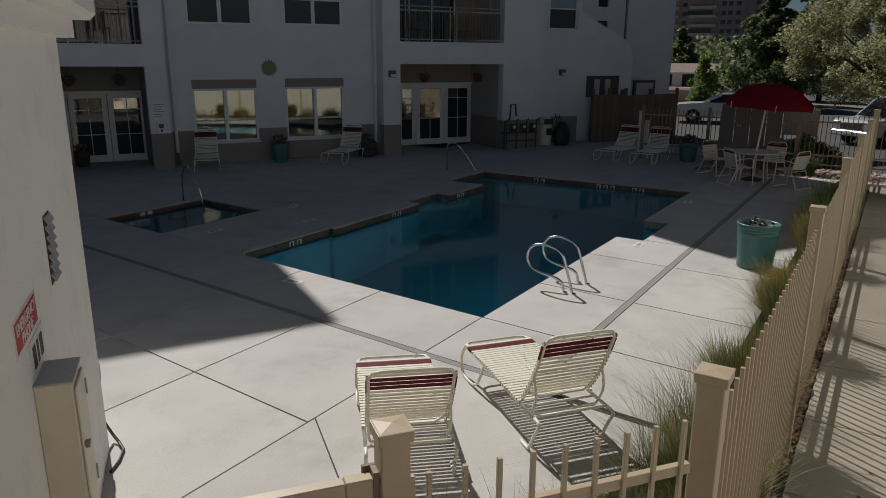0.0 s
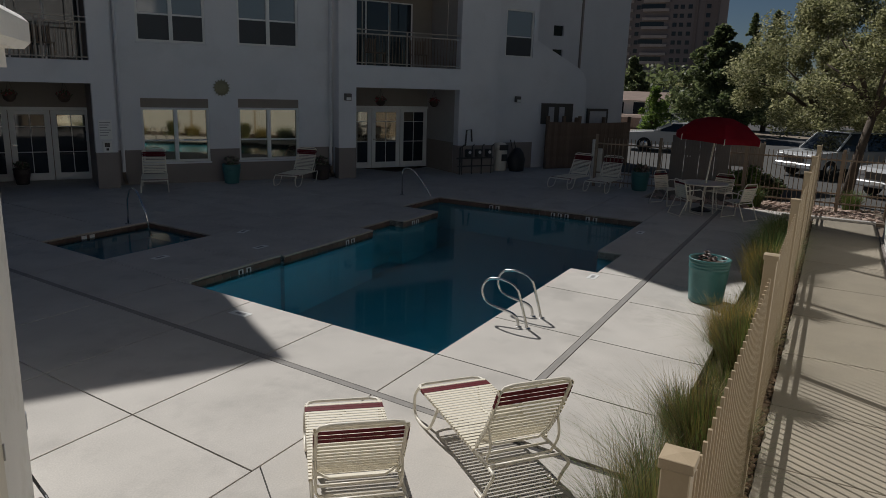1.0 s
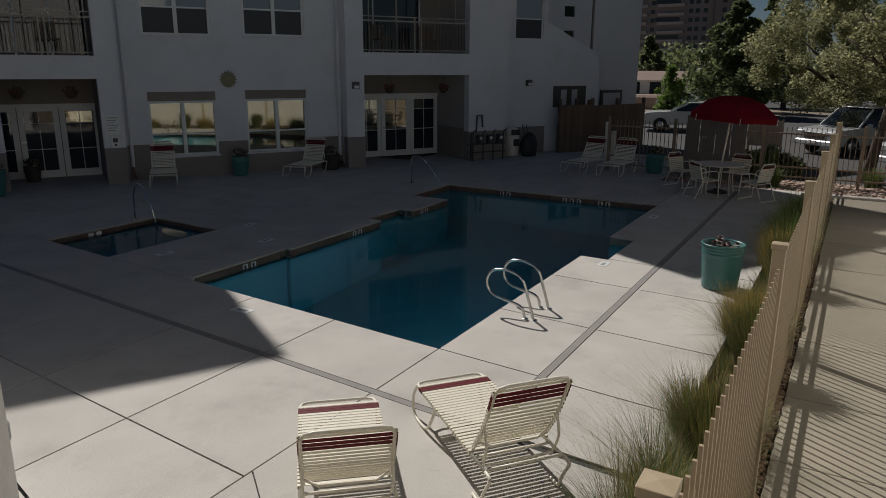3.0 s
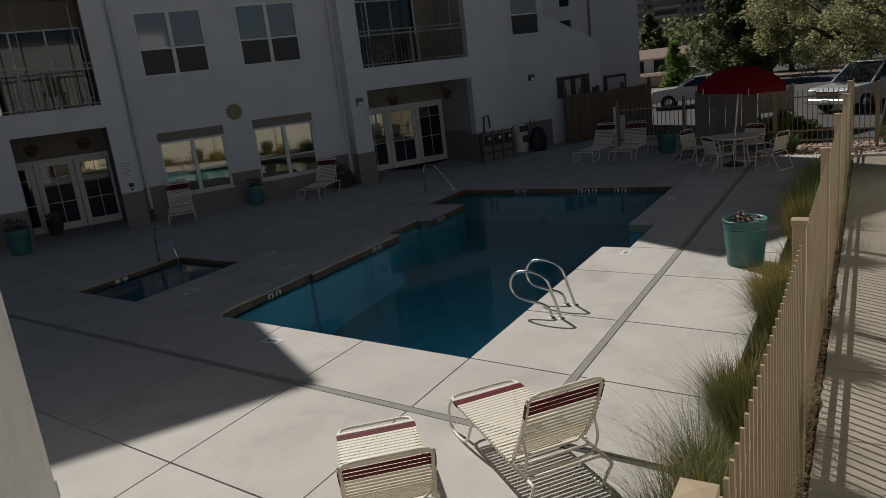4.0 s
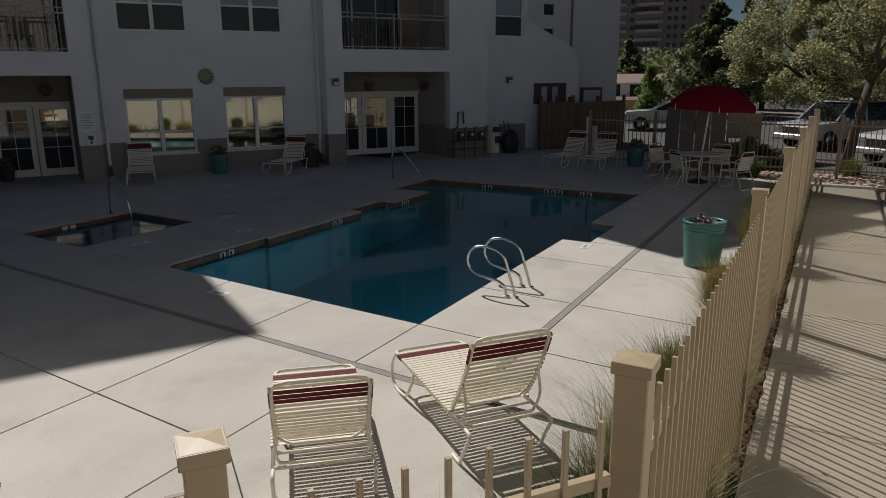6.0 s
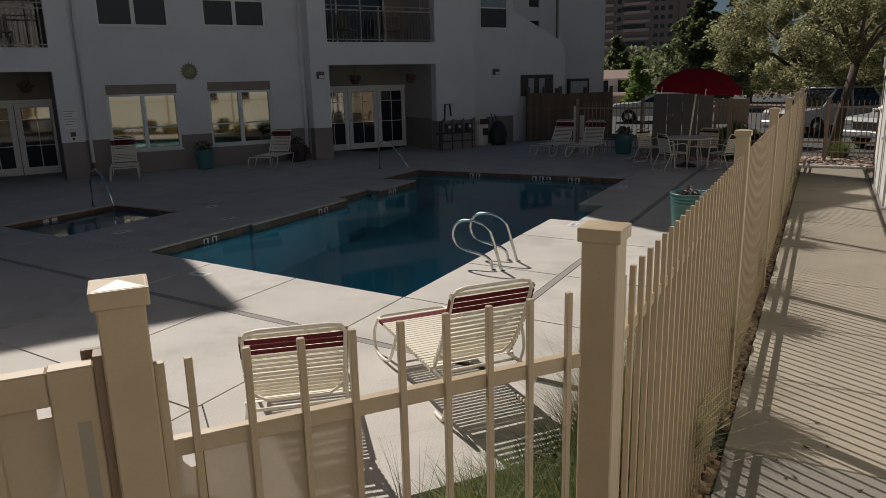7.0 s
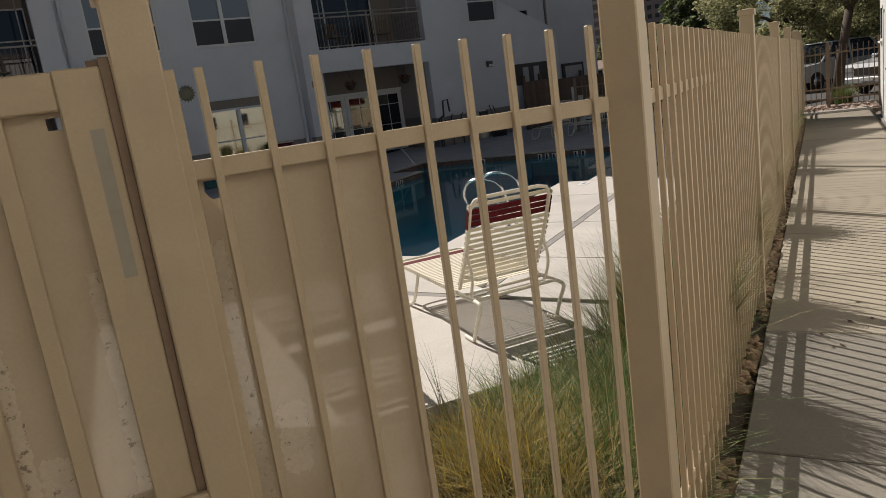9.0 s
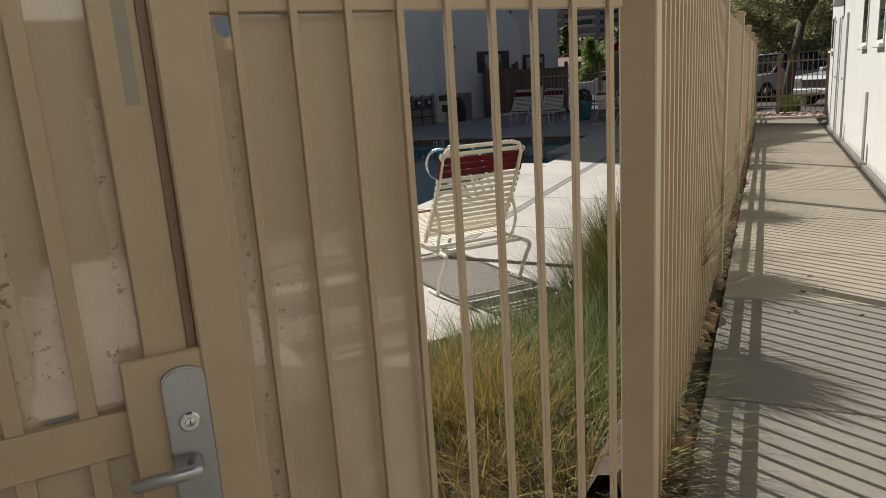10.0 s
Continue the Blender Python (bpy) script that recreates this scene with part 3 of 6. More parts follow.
for x0, x1, z0, z1, y in ((13.35, 14.56, 3.98, 5.6, 0.80),):
    w = part("window", boxm(x0, y + 0.10, z0, x1, y + 0.115, z1), PALEGLASS, building)
    bm = bmesh.new()
    for q in ((x0, z0, x0 + 0.05, z1), (x1 - 0.05, z0, x1, z1), (x0 + 0.05, z0, x1 - 0.05, z0 + 0.05), (x0 + 0.05, z1 - 0.05, x1 - 0.05, z1), (x0 + 0.05, z0 + 0.68, x1 - 0.05, z0 + 0.72)):
        add_box(bm, q[0], y + 0.04, q[1], q[2], y + 0.13, q[3])
    part("window_frame", bm, FRAME, w)
    part("screen", boxm(x0 + 0.05, y + 0.07, z0 + 0.05, x1 - 0.05, y + 0.08, z0 + 0.68), SCREEN, w, "dark insect screen")
for z0, z1 in ((4.93, 5.32), (3.97, 4.42)):
    part("window", boxm(16.58, 2.28, z0, 17.08, 2.30, z1), GLASS, building)

# closed backs so that daylight enters only by the openings
part("room_wall", boxm(0.61, 3.2, 0.0, 6.63, 3.3, HM - 0.4), ROOM, building)
part("room_floor", boxm(0.61, 0.81, -0.05, 6.63, 3.2, 0.02), WOOD, building)
part("room_ceiling", boxm(0.61, 0.81, 2.75, 6.63, 3.2, 2.95), STUCCO, building)
part("room_ceiling", boxm(0.61, 0.81, HM - 0.5, 6.63, 3.2, HM - 0.4), STUCCO, building)
for x in (0.61, 6.55):
    part("room_wall", boxm(x, 0.81, 0.02, x + 0.08, 3.2, HM - 0.5), ROOM, building)


# ---- french doors in the recesses ----
def french_doors(x0, leaves, w, y, top, bars, glass, x_end):
    """A row of glazed door leaves standing in a recess; local building coordinates."""
    for i in range(leaves):
        a = x0 + i * w
        d = part("door", boxm(a + 0.10, y + 0.045, 0.18, a + w - 0.10, y + 0.06, top - 0.10), GLASS, building, "white glazed door")
        bm = bmesh.new()
        s = 0.15
        add_box(bm, a + 0.01, y + 0.02, 0.02, a + s, y + 0.08, top, 0.004)
        add_box(bm, a + w - s, y + 0.02, 0.02, a + w - 0.01, y + 0.08, top, 0.004)
        add_box(bm, a + s, y + 0.02, 0.02, a + w - s, y + 0.08, 0.22, 0.004)
        add_box(bm, a + s, y + 0.02, top - 0.11, a + w - s, y + 0.08, top, 0.004)
        part("leaf_frame", bm, FRAME, d, "white door frame")
        xm = a + w / 2
        part("glazing_bar", boxm(xm - 0.010, y + 0.03, 0.22, xm + 0.010, y + 0.07, top - 0.11), FRAME, d)
        zs = [0.22] + list(bars) + [top - 0.11]
        for z in bars:
            part("glazing_bar", boxm(a + s, y + 0.032, z - 0.010, a + w - s, y + 0.068, z + 0.010), FRAME, d)
        for k, (za, zb) in enumerate(zip(zs, zs[1:])):
            for h, (xa, xb) in enumerate(((a + s, xm), (xm, a + w - s))):
                part("pane", boxm(xa + 0.011, y + 0.040, za + 0.011, xb - 0.011, y + 0.044, zb - 0.011), glass(i, k, h), d)
        if i % 2:
            bm = bmesh.new()
            add_box(bm, a + 0.05, y - 0.03, 0.98, a + 0.075, y + 0.02, 1.03, 0.004)
            add_box(bm, a + 0.05, y - 0.045, 0.99, a + 0.17, y - 0.028, 1.012, 0.004)
            part("handle", bm, CHROME, d, "steel lever handle")
    x1 = x0 + leaves * w
    part("door_frame", boxm(x0 - 0.02, y, top + 0.005, x_end, y + 0.12, top + 0.09, 0.004), FRAME, building)
    if x_end - x1 > 0.02:
        part("door_frame", boxm(x1 + 0.002, y, 0.0, x_end, y + 0.12, top + 0.004, 0.004), FRAME, building)


# some panes get the warm-tinted mirroring glass for a bright reflection, the rest stay dark
french_doors(-2.95, 3, 1.0, 1.92, 1.93, (0.80, 1.50), lambda i, k, h: WARM_MIRROR if (i == 2 and k == 2) else GLASS, 0.07)
french_doors(7.71, 3, 1.095, 2.10, 2.06, (0.93, 1.62), lambda i, k, h: WARM_MIRROR if (k >= 1 and i < 2) or (i == 2 and k == 2 and h == 0) else GLASS, 11.015)
part("recess_wall", boxm(7.305, 2.10, 0.0, 7.70, 2.20, 3.0), TANSTUCCO, building)
for l, r_, y, top, z1 in ((-2.93, 0.0, 2.02, 2.02, 3.26), (7.30, 11.02, 2.20, 2.15, 3.44)):
    part("recess_back", boxm(l, y, top, r_, y + 0.2, 3.0), TANTRIM_D, building)
    part("recess_back", boxm(l, y + 0.9, 0, r_, y + 1.0, 3.0), TANTRIM_D, building)
    part("recess_back", boxm(l, 2.0, z1, r_, 2.15, 9.2), TANTRIM_D, building)
    # balcony doors
    for z in (z1, 6.5):
        bd = part("door", boxm(l + 0.3, 1.95, z + 0.05, l + 2.9, 1.97, z + 2.1), GLASS, building, "dark sliding balcony door")
        bm = bmesh.new()
        for a in (l + 0.25, l + 1.15, l + 2.0, l + 2.86):
            add_box(bm, a, 1.93, z + 0.02, a + 0.05, 1.99, z + 2.14)
        add_box(bm, l + 0.3, 1.93, z + 2.1, l + 2.86, 1.99, z + 2.14)
        part("door_frame", bm, FRAME, bd)
# two-tone side walls of the recess
part("dado", boxm(11.0, 0.32, 0.0, 11.019, 2.09, 1.03), TANTRIM_D, building, "dark tan stucco base")
RAILP = mat("taupe_painted_rail", (0.34, 0.30, 0.25), 0.5, var=0.06)
for l, r_, zz in ((-2.24, -0.03, (3.28, 6.6)), (7.30, 11.02, (3.46, 6.6))):
    for z in zz:
        rl = part("balcony_railing", boxm(l, 0.10, z + 0.91, r_, 0.15, z + 0.95), RAILP, building, "painted metal balcony railing")
        part("rail", boxm(l, 0.105, z + 1.04, r_, 0.145, z + 1.07), RAILP, rl)
        part("rail", boxm(l, 0.105, z + 0.06, r_, 0.145, z + 0.09), RAILP, rl)
        bm = bmesh.new()
        add_box(bm, -0.007, 0.118, z + 0.09, 0.007, 0.132, z + 0.91)
        me = mesh_of(bm, "baluster", RUSTIRON)
        n = int((r_ - l) / 0.115)
        for i in range(1, n):
            part("baluster", me, RUSTIRON, rl, m=pose(l + i * (r_ - l) / n, 0, 0))
        for fx in (0.48, 0.54):
            part("baluster", boxm(l + (r_ - l) * fx - 0.02, 0.10, z, l + (r_ - l) * fx + 0.02, 0.14, z + 1.04), RAILP, rl)
        for fx in (0.07, 0.32, 0.88):
            part("mullion", boxm(l + (r_ - l) * fx - 0.015, 0.16, z, l + (r_ - l) * fx + 0.015, 0.19, z + 2.55), RAILP, rl)
# chairs standing on the near balconies
for u, z, rz in ((8.35, 3.46, 20), (9.95, 3.46, -15), (-1.0, 3.28, 10)):
    t = thing("balcony_chair", BLDG @ pose(u, 0.95, z - 0.02, 0, 0, rz), "dark slatted chair on a shaded balcony", "chair", "balcony chairs")
    for x in (-0.24, 0.21):
        for y in (-0.22, 0.19):
            part("leg", boxm(x, y, 0.0, x + 0.03, y + 0.03, 0.42 if y < 0 else 0.9), RUSTIRON, t)
    part("seat", boxm(-0.25, -0.23, 0.42, 0.25, 0.23, 0.45, 0.005), RUSTIRON, t)
    for k in range(5):
        part("slat", boxm(-0.18 + k * 0.085, 0.195, 0.46, -0.14 + k * 0.085, 0.21, 0.88), RUSTIRON, t)

# downspouts, conduits, joints
for x, y, top, rad in ((0.66, 0.45, HM, 0.045), (6.62, 0.42, HM, 0.055)):
    bm = tubem([(x, y, 0.35), (x, y, top)], rad, 8)
    part("downspout", bm, STUCCO, building, "white painted downspout")
    part("downspout_shoe", tubem([(x, y, 0.36), (x, y - 0.05, 0.2), (x + 0.02, y - 0.2, 0.08)], rad, 8), RUSTIRON, building)
part("downspout", boxm(17.93, 2.14, 3.2, 18.01, 2.2, H2), TANSTUCCO, building)
part("wall_ledge", boxm(0.72, 0.47, 2.55, 1.1, 0.50, 2.575), STUCCO, building)


def wall_lamp(x, y, z, parent_m=BLDG):
    t = thing("wall_lamp", parent_m @ pose(x, y, z), "small bronze wall lamp on white stucco", "lamp", "wall lamps")
    bm = bmesh.new()
    add_box(bm, -0.10, -0.16, -0.10, 0.10, 0.0, 0.11, 0.015)
    part("housing", bm, LAMPM, t)
    part("lens", boxm(-0.08, -0.163, -0.085, 0.08, -0.158, 0.0), FRAME, t, "frosted lens")
    return t


LAMPM = mat("bronze_lamp", (0.10, 0.09, 0.08), 0.5)
wall_lamp(6.99, 0.0, 2.49)
wall_lamp(13.95, 0.80, 2.50)

# metal sun ornament on the wall
orn = thing("sun_ornament", BLDG @ pose(3.36, 0.50, 2.67), "round bronze sun ornament with short rays", "wall ornament")
BRONZE = mat("weathered_bronze", (0.20, 0.19, 0.12), 0.5, 0.4, var=0.2, scale=12)
bm = bmesh.new()
ring = [(0.20, -0.01), (0.19, -0.035), (0.12, -0.055), (0.02, -0.06)]
add_lathe(bm, ring, 24)
bmesh.ops.transform(bm, matrix=pose(0, 0, 0, -90, 0, 0), verts=bm.verts[:])
part("disc", bm, BRONZE, orn)
ray = bmesh.new()
q = [ray.verts.new(p) for p in ((-0.028, -0.02, 0.185), (0.028, -0.02, 0.185), (0.0, -0.02, 0.255), (-0.028, -0.008, 0.185), (0.028, -0.008, 0.185), (0.0, -0.008, 0.255))]
for f in ((0, 1, 2), (5, 4, 3), (0, 3, 4, 1), (1, 4, 5, 2), (2, 5, 3, 0)):
    ray.faces.new([q[i] for i in f])
me = mesh_of(ray, "ray", BRONZE)
for i in range(16):
    part("ray", me, BRONZE, orn, m=pose(0, 0, 0, 0, i * 22.5, 0))

# notice boards and call box on the column
nt_ = thing("notice_sign", BLDG @ pose(0.22, -0.02, 1.52), "white pool rules sign on a stucco column", "sign")
part("board", boxm(-0.16, -0.02, -0.22, 0.16, 0, 0.28, 0.004), FRAME, nt_)
GREYINK = mat("grey_print", (0.30, 0.30, 0.30), 0.7)
for k in range(6):
    part("text_bar", boxm(-0.13, -0.024, 0.20 - k * 0.065, 0.13 - 0.04 * (k % 3), -0.0205, 0.222 - k * 0.065), GREYINK, nt_)
cb = thing("call_box", BLDG @ pose(0.24, -0.02, 1.10), "small grey call box with dark screen", "intercom")
part("case", boxm(-0.11, -0.06, -0.14, 0.11, 0, 0.15, 0.008), FRAME, cb)
part("panel", boxm(-0.06, -0.064, 0.0, 0.06, -0.0605, 0.11), DARKIRON, cb, "dark panel")
part("button", boxm(-0.03, -0.068, -0.09, 0.03, -0.0605, -0.03), DARKIRON, cb)

# hanging baskets by the doors
RED_FLOWER = mat("red_flowers", (0.22, 0.02, 0.03), 0.7, var=0.3, scale=20)
BASKET = mat("brown_basket", (0.07, 0.045, 0.03), 0.9, var=0.3, scale=20)


def leaf_ball(bm, c, r, n, size, rng, flat=1.0, mi=0, mats=1):
    for _ in range(n):
        d = Vector((rng.gauss(0, 1), rng.gauss(0, 1), rng.gauss(0, 1))).normalized() * r * rng.uniform(0.5, 1.05)
        d.z *= flat
        p = Vector(c) + d
        a = Vector((rng.gauss(0, 1), rng.gauss(0, 1), rng.gauss(0, 1))).normalized()
        b_ = a.cross(Vector((rng.gauss(0, 1), rng.gauss(0, 1), rng.gauss(0, 1)))).normalized()
        s = size * rng.uniform(0.6, 1.3)
        f = bm.faces.new([bm.verts.new(p + a * (s * u) + b_ * (s * 0.55 * v)) for u, v in ((-1, 0), (0, -1), (1, 0), (0, 1))])
        f.material_index = rng.randrange(mats)


LEAF_D = mat("dark_leaf", (0.045, 0.075, 0.03), 0.6, var=0.3, scale=10)
for k, (x, y) in enumerate(((-1.85, 0.8), (-0.62, 0.8), (8.55, 0.9), (10.45, 0.7))):
    rng = random.Random(30 + k)
    t = thing("hanging_basket", BLDG @ pose(x, y, 2.38), "hanging flower basket with dark red blooms", "plant", "hanging baskets")
    part("basket", lathem([(0.06, -0.18), (0.13, -0.12), (0.16, -0.02), (0.15, 0.0)], 14), BASKET, t)
    bm = bmesh.new()
    leaf_ball(bm, (0, 0, 0.02), 0.19, 160, 0.035, rng, 0.6, 0, 2)
    part("foliage", bm, [LEAF_D, RED_FLOWER], t)["kind"] = "stuff"
    bm = bmesh.new()
    for a in (0, 120, 240):
        add_tube(bm, [(0.14 * math.cos(radians(a)), 0.14 * math.sin(radians(a)), 0), (0, 0, 0.36)], 0.004, 5)
    part("hanger", bm, DARKIRON, t)

# gas meters at the pier, towel bin, covered grill
PIPE = mat("grey_gas_pipe", (0.06, 0.058, 0.056), 0.55, 0.3, var=0.15)
gm = thing("gas_meter", BLDG @ pose(11.55, -0.30, 0), "bank of grey gas meters and pipes", "gas meter")
bm = bmesh.new()
add_tube(bm, [(-0.55, 0.1, 0.0), (-0.55, 0.1, 0.9), (-0.35, 0.1, 0.98), (-0.32, 0.1, 1.48), (-0.14, 0.1, 1.50), (-0.1, 0.1, 1.1)], 0.03, 8)
add_tube(bm, [(-0.7, 0.05, 0.55), (0.75, 0.05, 0.55)], 0.028, 8)
add_tube(bm, [(-0.65, 0.05, 0.28), (0.8, 0.05, 0.28)], 0.022, 8)
for x in (-0.5, -0.1, 0.3, 0.7):
    add_tube(bm, [(x, 0.05, 0.0), (x, 0.05, 0.95), (x + 0.08, 0.05, 1.0)], 0.022, 8)
part("pipework", bm, PIPE, gm)
for x in (-0.3, 0.1, 0.5):
    bm = bmesh.new()
    add_box(bm, x - 0.10, -0.12, 0.58, x + 0.10, 0.05, 0.86, 0.03)
    b_ = part("meter", bm, PIPE, gm)
    d = bmesh.new()
    add_lathe(d, [(0.055, 0.0), (0.055, 0.02), (0.045, 0.025)], 14)
    bmesh.ops.transform(d, matrix=pose(x, -0.115, 0.76, 90, 0, 0), verts=d.verts[:])
    part("dial", d, FRAME, b_)
tb = thing("trash_bin", BLDG @ pose(13.05, 0.38, 0), "cream plastic bin with dark swing lid", "bin")
part("body", lathem([(0.20, 0.0), (0.235, 0.04), (0.25, 0.72), (0.235, 0.76)], 20), PAINTW, tb, smooth=True)
part("lid", lathem([(0.255, 0.74), (0.25, 0.86), (0.18, 0.97), (0.05, 1.0)], 20), PAINTW, tb, smooth=True)
part("flap", boxm(-0.17, -0.262, 0.74, 0.17, -0.18, 0.93, 0.01), DARKIRON, tb, "dark swing flap")
part("label_plate", boxm(-0.10, -0.262, 0.36, 0.12, -0.235, 0.60, 0.004), DARKIRON, tb, "dark printed panel")
gr = thing("hose_reel_cart", BLDG @ pose(13.55, 0.05, 0), "dark folded pool equipment under a black cover", "equipment")
BLACKC = mat("black_vinyl_cover", (0.018, 0.018, 0.02), 0.5, var=0.3, scale=8)
bm = bmesh.new()
add_lathe(bm, [(0.28, 0.0), (0.33, 0.12), (0.34, 0.42), (0.26, 0.66), (0.14, 0.80), (0.03, 0.84)], 14)
for v in bm.verts:
    v.co += Vector((noise.noise(v.co * 4) * 0.06, noise.noise(v.co * 4 + Vector((5, 0, 0))) * 0.06, 0))
    v.co.y *= 0.7
part("cover", bm, BLACKC, gr, smooth=True)
bm = tubem([(-0.25, 0, 0.2), (-0.22, 0, 0.8), (-0.3, 0.02, 1.12)], 0.018, 8)
add_tube(bm, [(0.1, 0.08, 0.3), (-0.05, 0.06, 0.9), (-0.12, 0.05, 1.08)], 0.016, 8)
part("handle", bm, DARKIRON, gr)

# ---- pool fittings ----
# brown waterline tiles and coping along the pool's and spa's edges
def edge_band(parent, segs, water_z):
    bm = bmesh.new()
    add_box(bm, 0.004, -0.006, -0.075, 0.146, 0.0, 0.075, 0.002)
    tile = mesh_of(bm, "tile", TILE)
    bm = bmesh.new()
    add_box(bm, 0.002, -0.018, -0.030, 0.298, 0.030, 0.0, 0.004)
    cop = mesh_of(bm, "coping", COPING)
    for x0, y0, x1, y1 in segs:
        (x0, y0), (x1, y1) = warp(x0, y0), warp(x1, y1)
        ln = math.hypot(x1 - x0, y1 - y0)
        a = math.degrees(math.atan2(y1 - y0, x1 - x0))
        n = int(ln / 0.30)
        k = ln / (n * 0.30)
        for i in range(n):
            part("coping_stone", cop, COPING, parent, m=pose(x0, y0, -0.004, 0, 0, a) @ pose(i * 0.30 * k, 0, 0) @ Matrix.Diagonal((k, 1, 1, 1)))
            for h in range(2):
                part("tile", tile, TILE, parent, m=pose(x0, y0, -0.125, 0, 0, a) @ pose((2 * i + h) * 0.15 * k, 0, 0) @ Matrix.Diagonal((k, 1, 1, 1)))


# each stretch runs so that the water lies on its right-hand side
edge_band(pool, [(4.63, 7.93, 6.75, 7.93), (6.76, 7.84, 9.60, 7.84), (9.61, 8.20, 10.84, 8.20), (10.85, 7.84, 12.50, 7.84), (12.51, 8.88, 14.49, 8.88), (14.50, 8.87, 14.50, 3.36)], -0.13)
edge_band(spa, [(4.54, 12.02, 7.05, 12.02), (7.06, 12.01, 7.06, 10.03)], -0.10)
pool["kind"] = ""
DEPTHW = mat("white_marker_tile", (0.75, 0.75, 0.72), 0.4)
INK = mat("black_ink", (0.02, 0.02, 0.02), 0.6)
bm = bmesh.new()
add_box(bm, -0.055, -0.006, -0.045, 0.055, 0.0, 0.045, 0.002)
mk = mesh_of(bm, "depth_marker", DEPTHW)
for x, y, a in ((6.1, 7.92, 0), (6.28, 7.92, 0), (8.9, 7.83, 0), (9.08, 7.83, 0), (11.4, 7.83, 0), (11.58, 7.83, 0), (14.49, 7.3, -90), (14.49, 7.12, -90), (14.49, 5.6, -90), (14.49, 5.42, -90), (14.49, 5.24, -90), (14.49, 4.7, -90), (14.49, 4.52, -90)):
    o = part("depth_marker", mk, DEPTHW, pool, "white depth marker tile", m=pose(x, y, -0.10, 0, 0, a) @ pose(0, -0.008, 0))
    part("mark", boxm(-0.03, -0.0085, -0.03, 0.015, -0.0062, 0.03), INK, o)
for x, y, a in ((6.15, 12.01, 0), (6.32, 12.01, 0)):
    o = part("depth_marker", mk, DEPTHW, spa, "white depth marker tile", m=pose(x, y, -0.09, 0, 0, a) @ pose(0, -0.008, 0))
# flat depth marker plates on the deck
for x, y, a in ((7.3, 8.6, 0), (5.75, 9.4, 0), (4.35, 6.2, 90), (8.93, 2.86, 0), (13.1, 3.1, 0), (8.1, 9.8, 20)):
    o = tagged(part("deck_marker", boxm(-0.15, -0.075, 0.0, 0.15, 0.075, 0.004, 0.001), DEPTHW, None, m=pose(x, y, 0.0005, 0, 0, a)), "small white depth marker tile set in the deck", "sign", "deck markers")
    part("mark", boxm(-0.09, -0.03, 0.0042, 0.07, 0.03, 0.0055), GREYINK, o)

# chrome ladder: two looped grab rails with treads below the water
ladder = thing("pool_ladder", pose(6.19, -0.06, 0), "chrome looped pool ladder on the deck edge", "ladder")
for x in (-0.25, 0.25):
    pts = [(x, 2.86 + dy, z * 1.17) for dy, z in ((0, -0.02), (0.05, 0.13), (0.14, 0.37), (0.18, 0.43), (0.25, 0.475), (0.40, 0.507), (0.53, 0.497), (0.605, 0.465), (0.65, 0.41), (0.667, 0.345), (0.65, 0.28), (0.60, 0.225), (0.52, 0.19), (0.38, 0.167), (0.26, 0.15), (0.19, 0.125), (0.145, 0.08), (0.125, -0.02))]
    r = part("rail", tubem(rounded(pts, 3), 0.018, 12), CHROME, ladder, smooth=True)
    for y in (2.86, 2.985):
        part("flange", lathem([(0.04, 0.0), (0.04, 0.008), (0.024, 0.014)], 14), CHROME, r, m=pose(x, y, 0.0))
for z in (-0.28, -0.55, -0.85):
    part("tread", boxm(-0.26, 3.48, z, 0.26, 3.56, z + 0.03, 0.005), FRAME, ladder)

# handrails at the pool steps and the spa
hr = thing("handrail", pose(14.15, 9.35, 0), "bent chrome handrail at the pool steps", "handrail")
part("rail", tubem([(0.0, 0.50, -0.02), (0.0, 0.50, 0.62), (0.02, 0.47, 0.70), (0.06, 0.40, 0.735), (0.10, 0.30, 0.72), (0.14, 0.20, 0.65), (0.20, -0.05, 0.34), (0.25, -0.30, -0.05), (0.26, -0.36, -0.30)], 0.017, 10), CHROME, hr, smooth=True)
part("flange", lathem([(0.06, 0.0), (0.06, 0.012), (0.03, 0.022)], 14), CHROME, hr, m=pose(0.0, 0.50, 0))
hr2 = thing("handrail", pose(7.25, 11.2, 0), "bent chrome handrail into the spa", "handrail")
part("rail", tubem([(0.0, 0.95, -0.02), (0.0, 0.93, 0.5), (0.0, 0.85, 0.70), (0, 0.74, 0.76), (0, 0.62, 0.70), (0, 0.40, 0.30), (0, 0.25, -0.3)], 0.018, 10), CHROME, hr2, smooth=True)
part("flange", lathem([(0.06, 0.0), (0.06, 0.012), (0.03, 0.022)], 14), CHROME, hr2, m=pose(0, 0.95, 0))


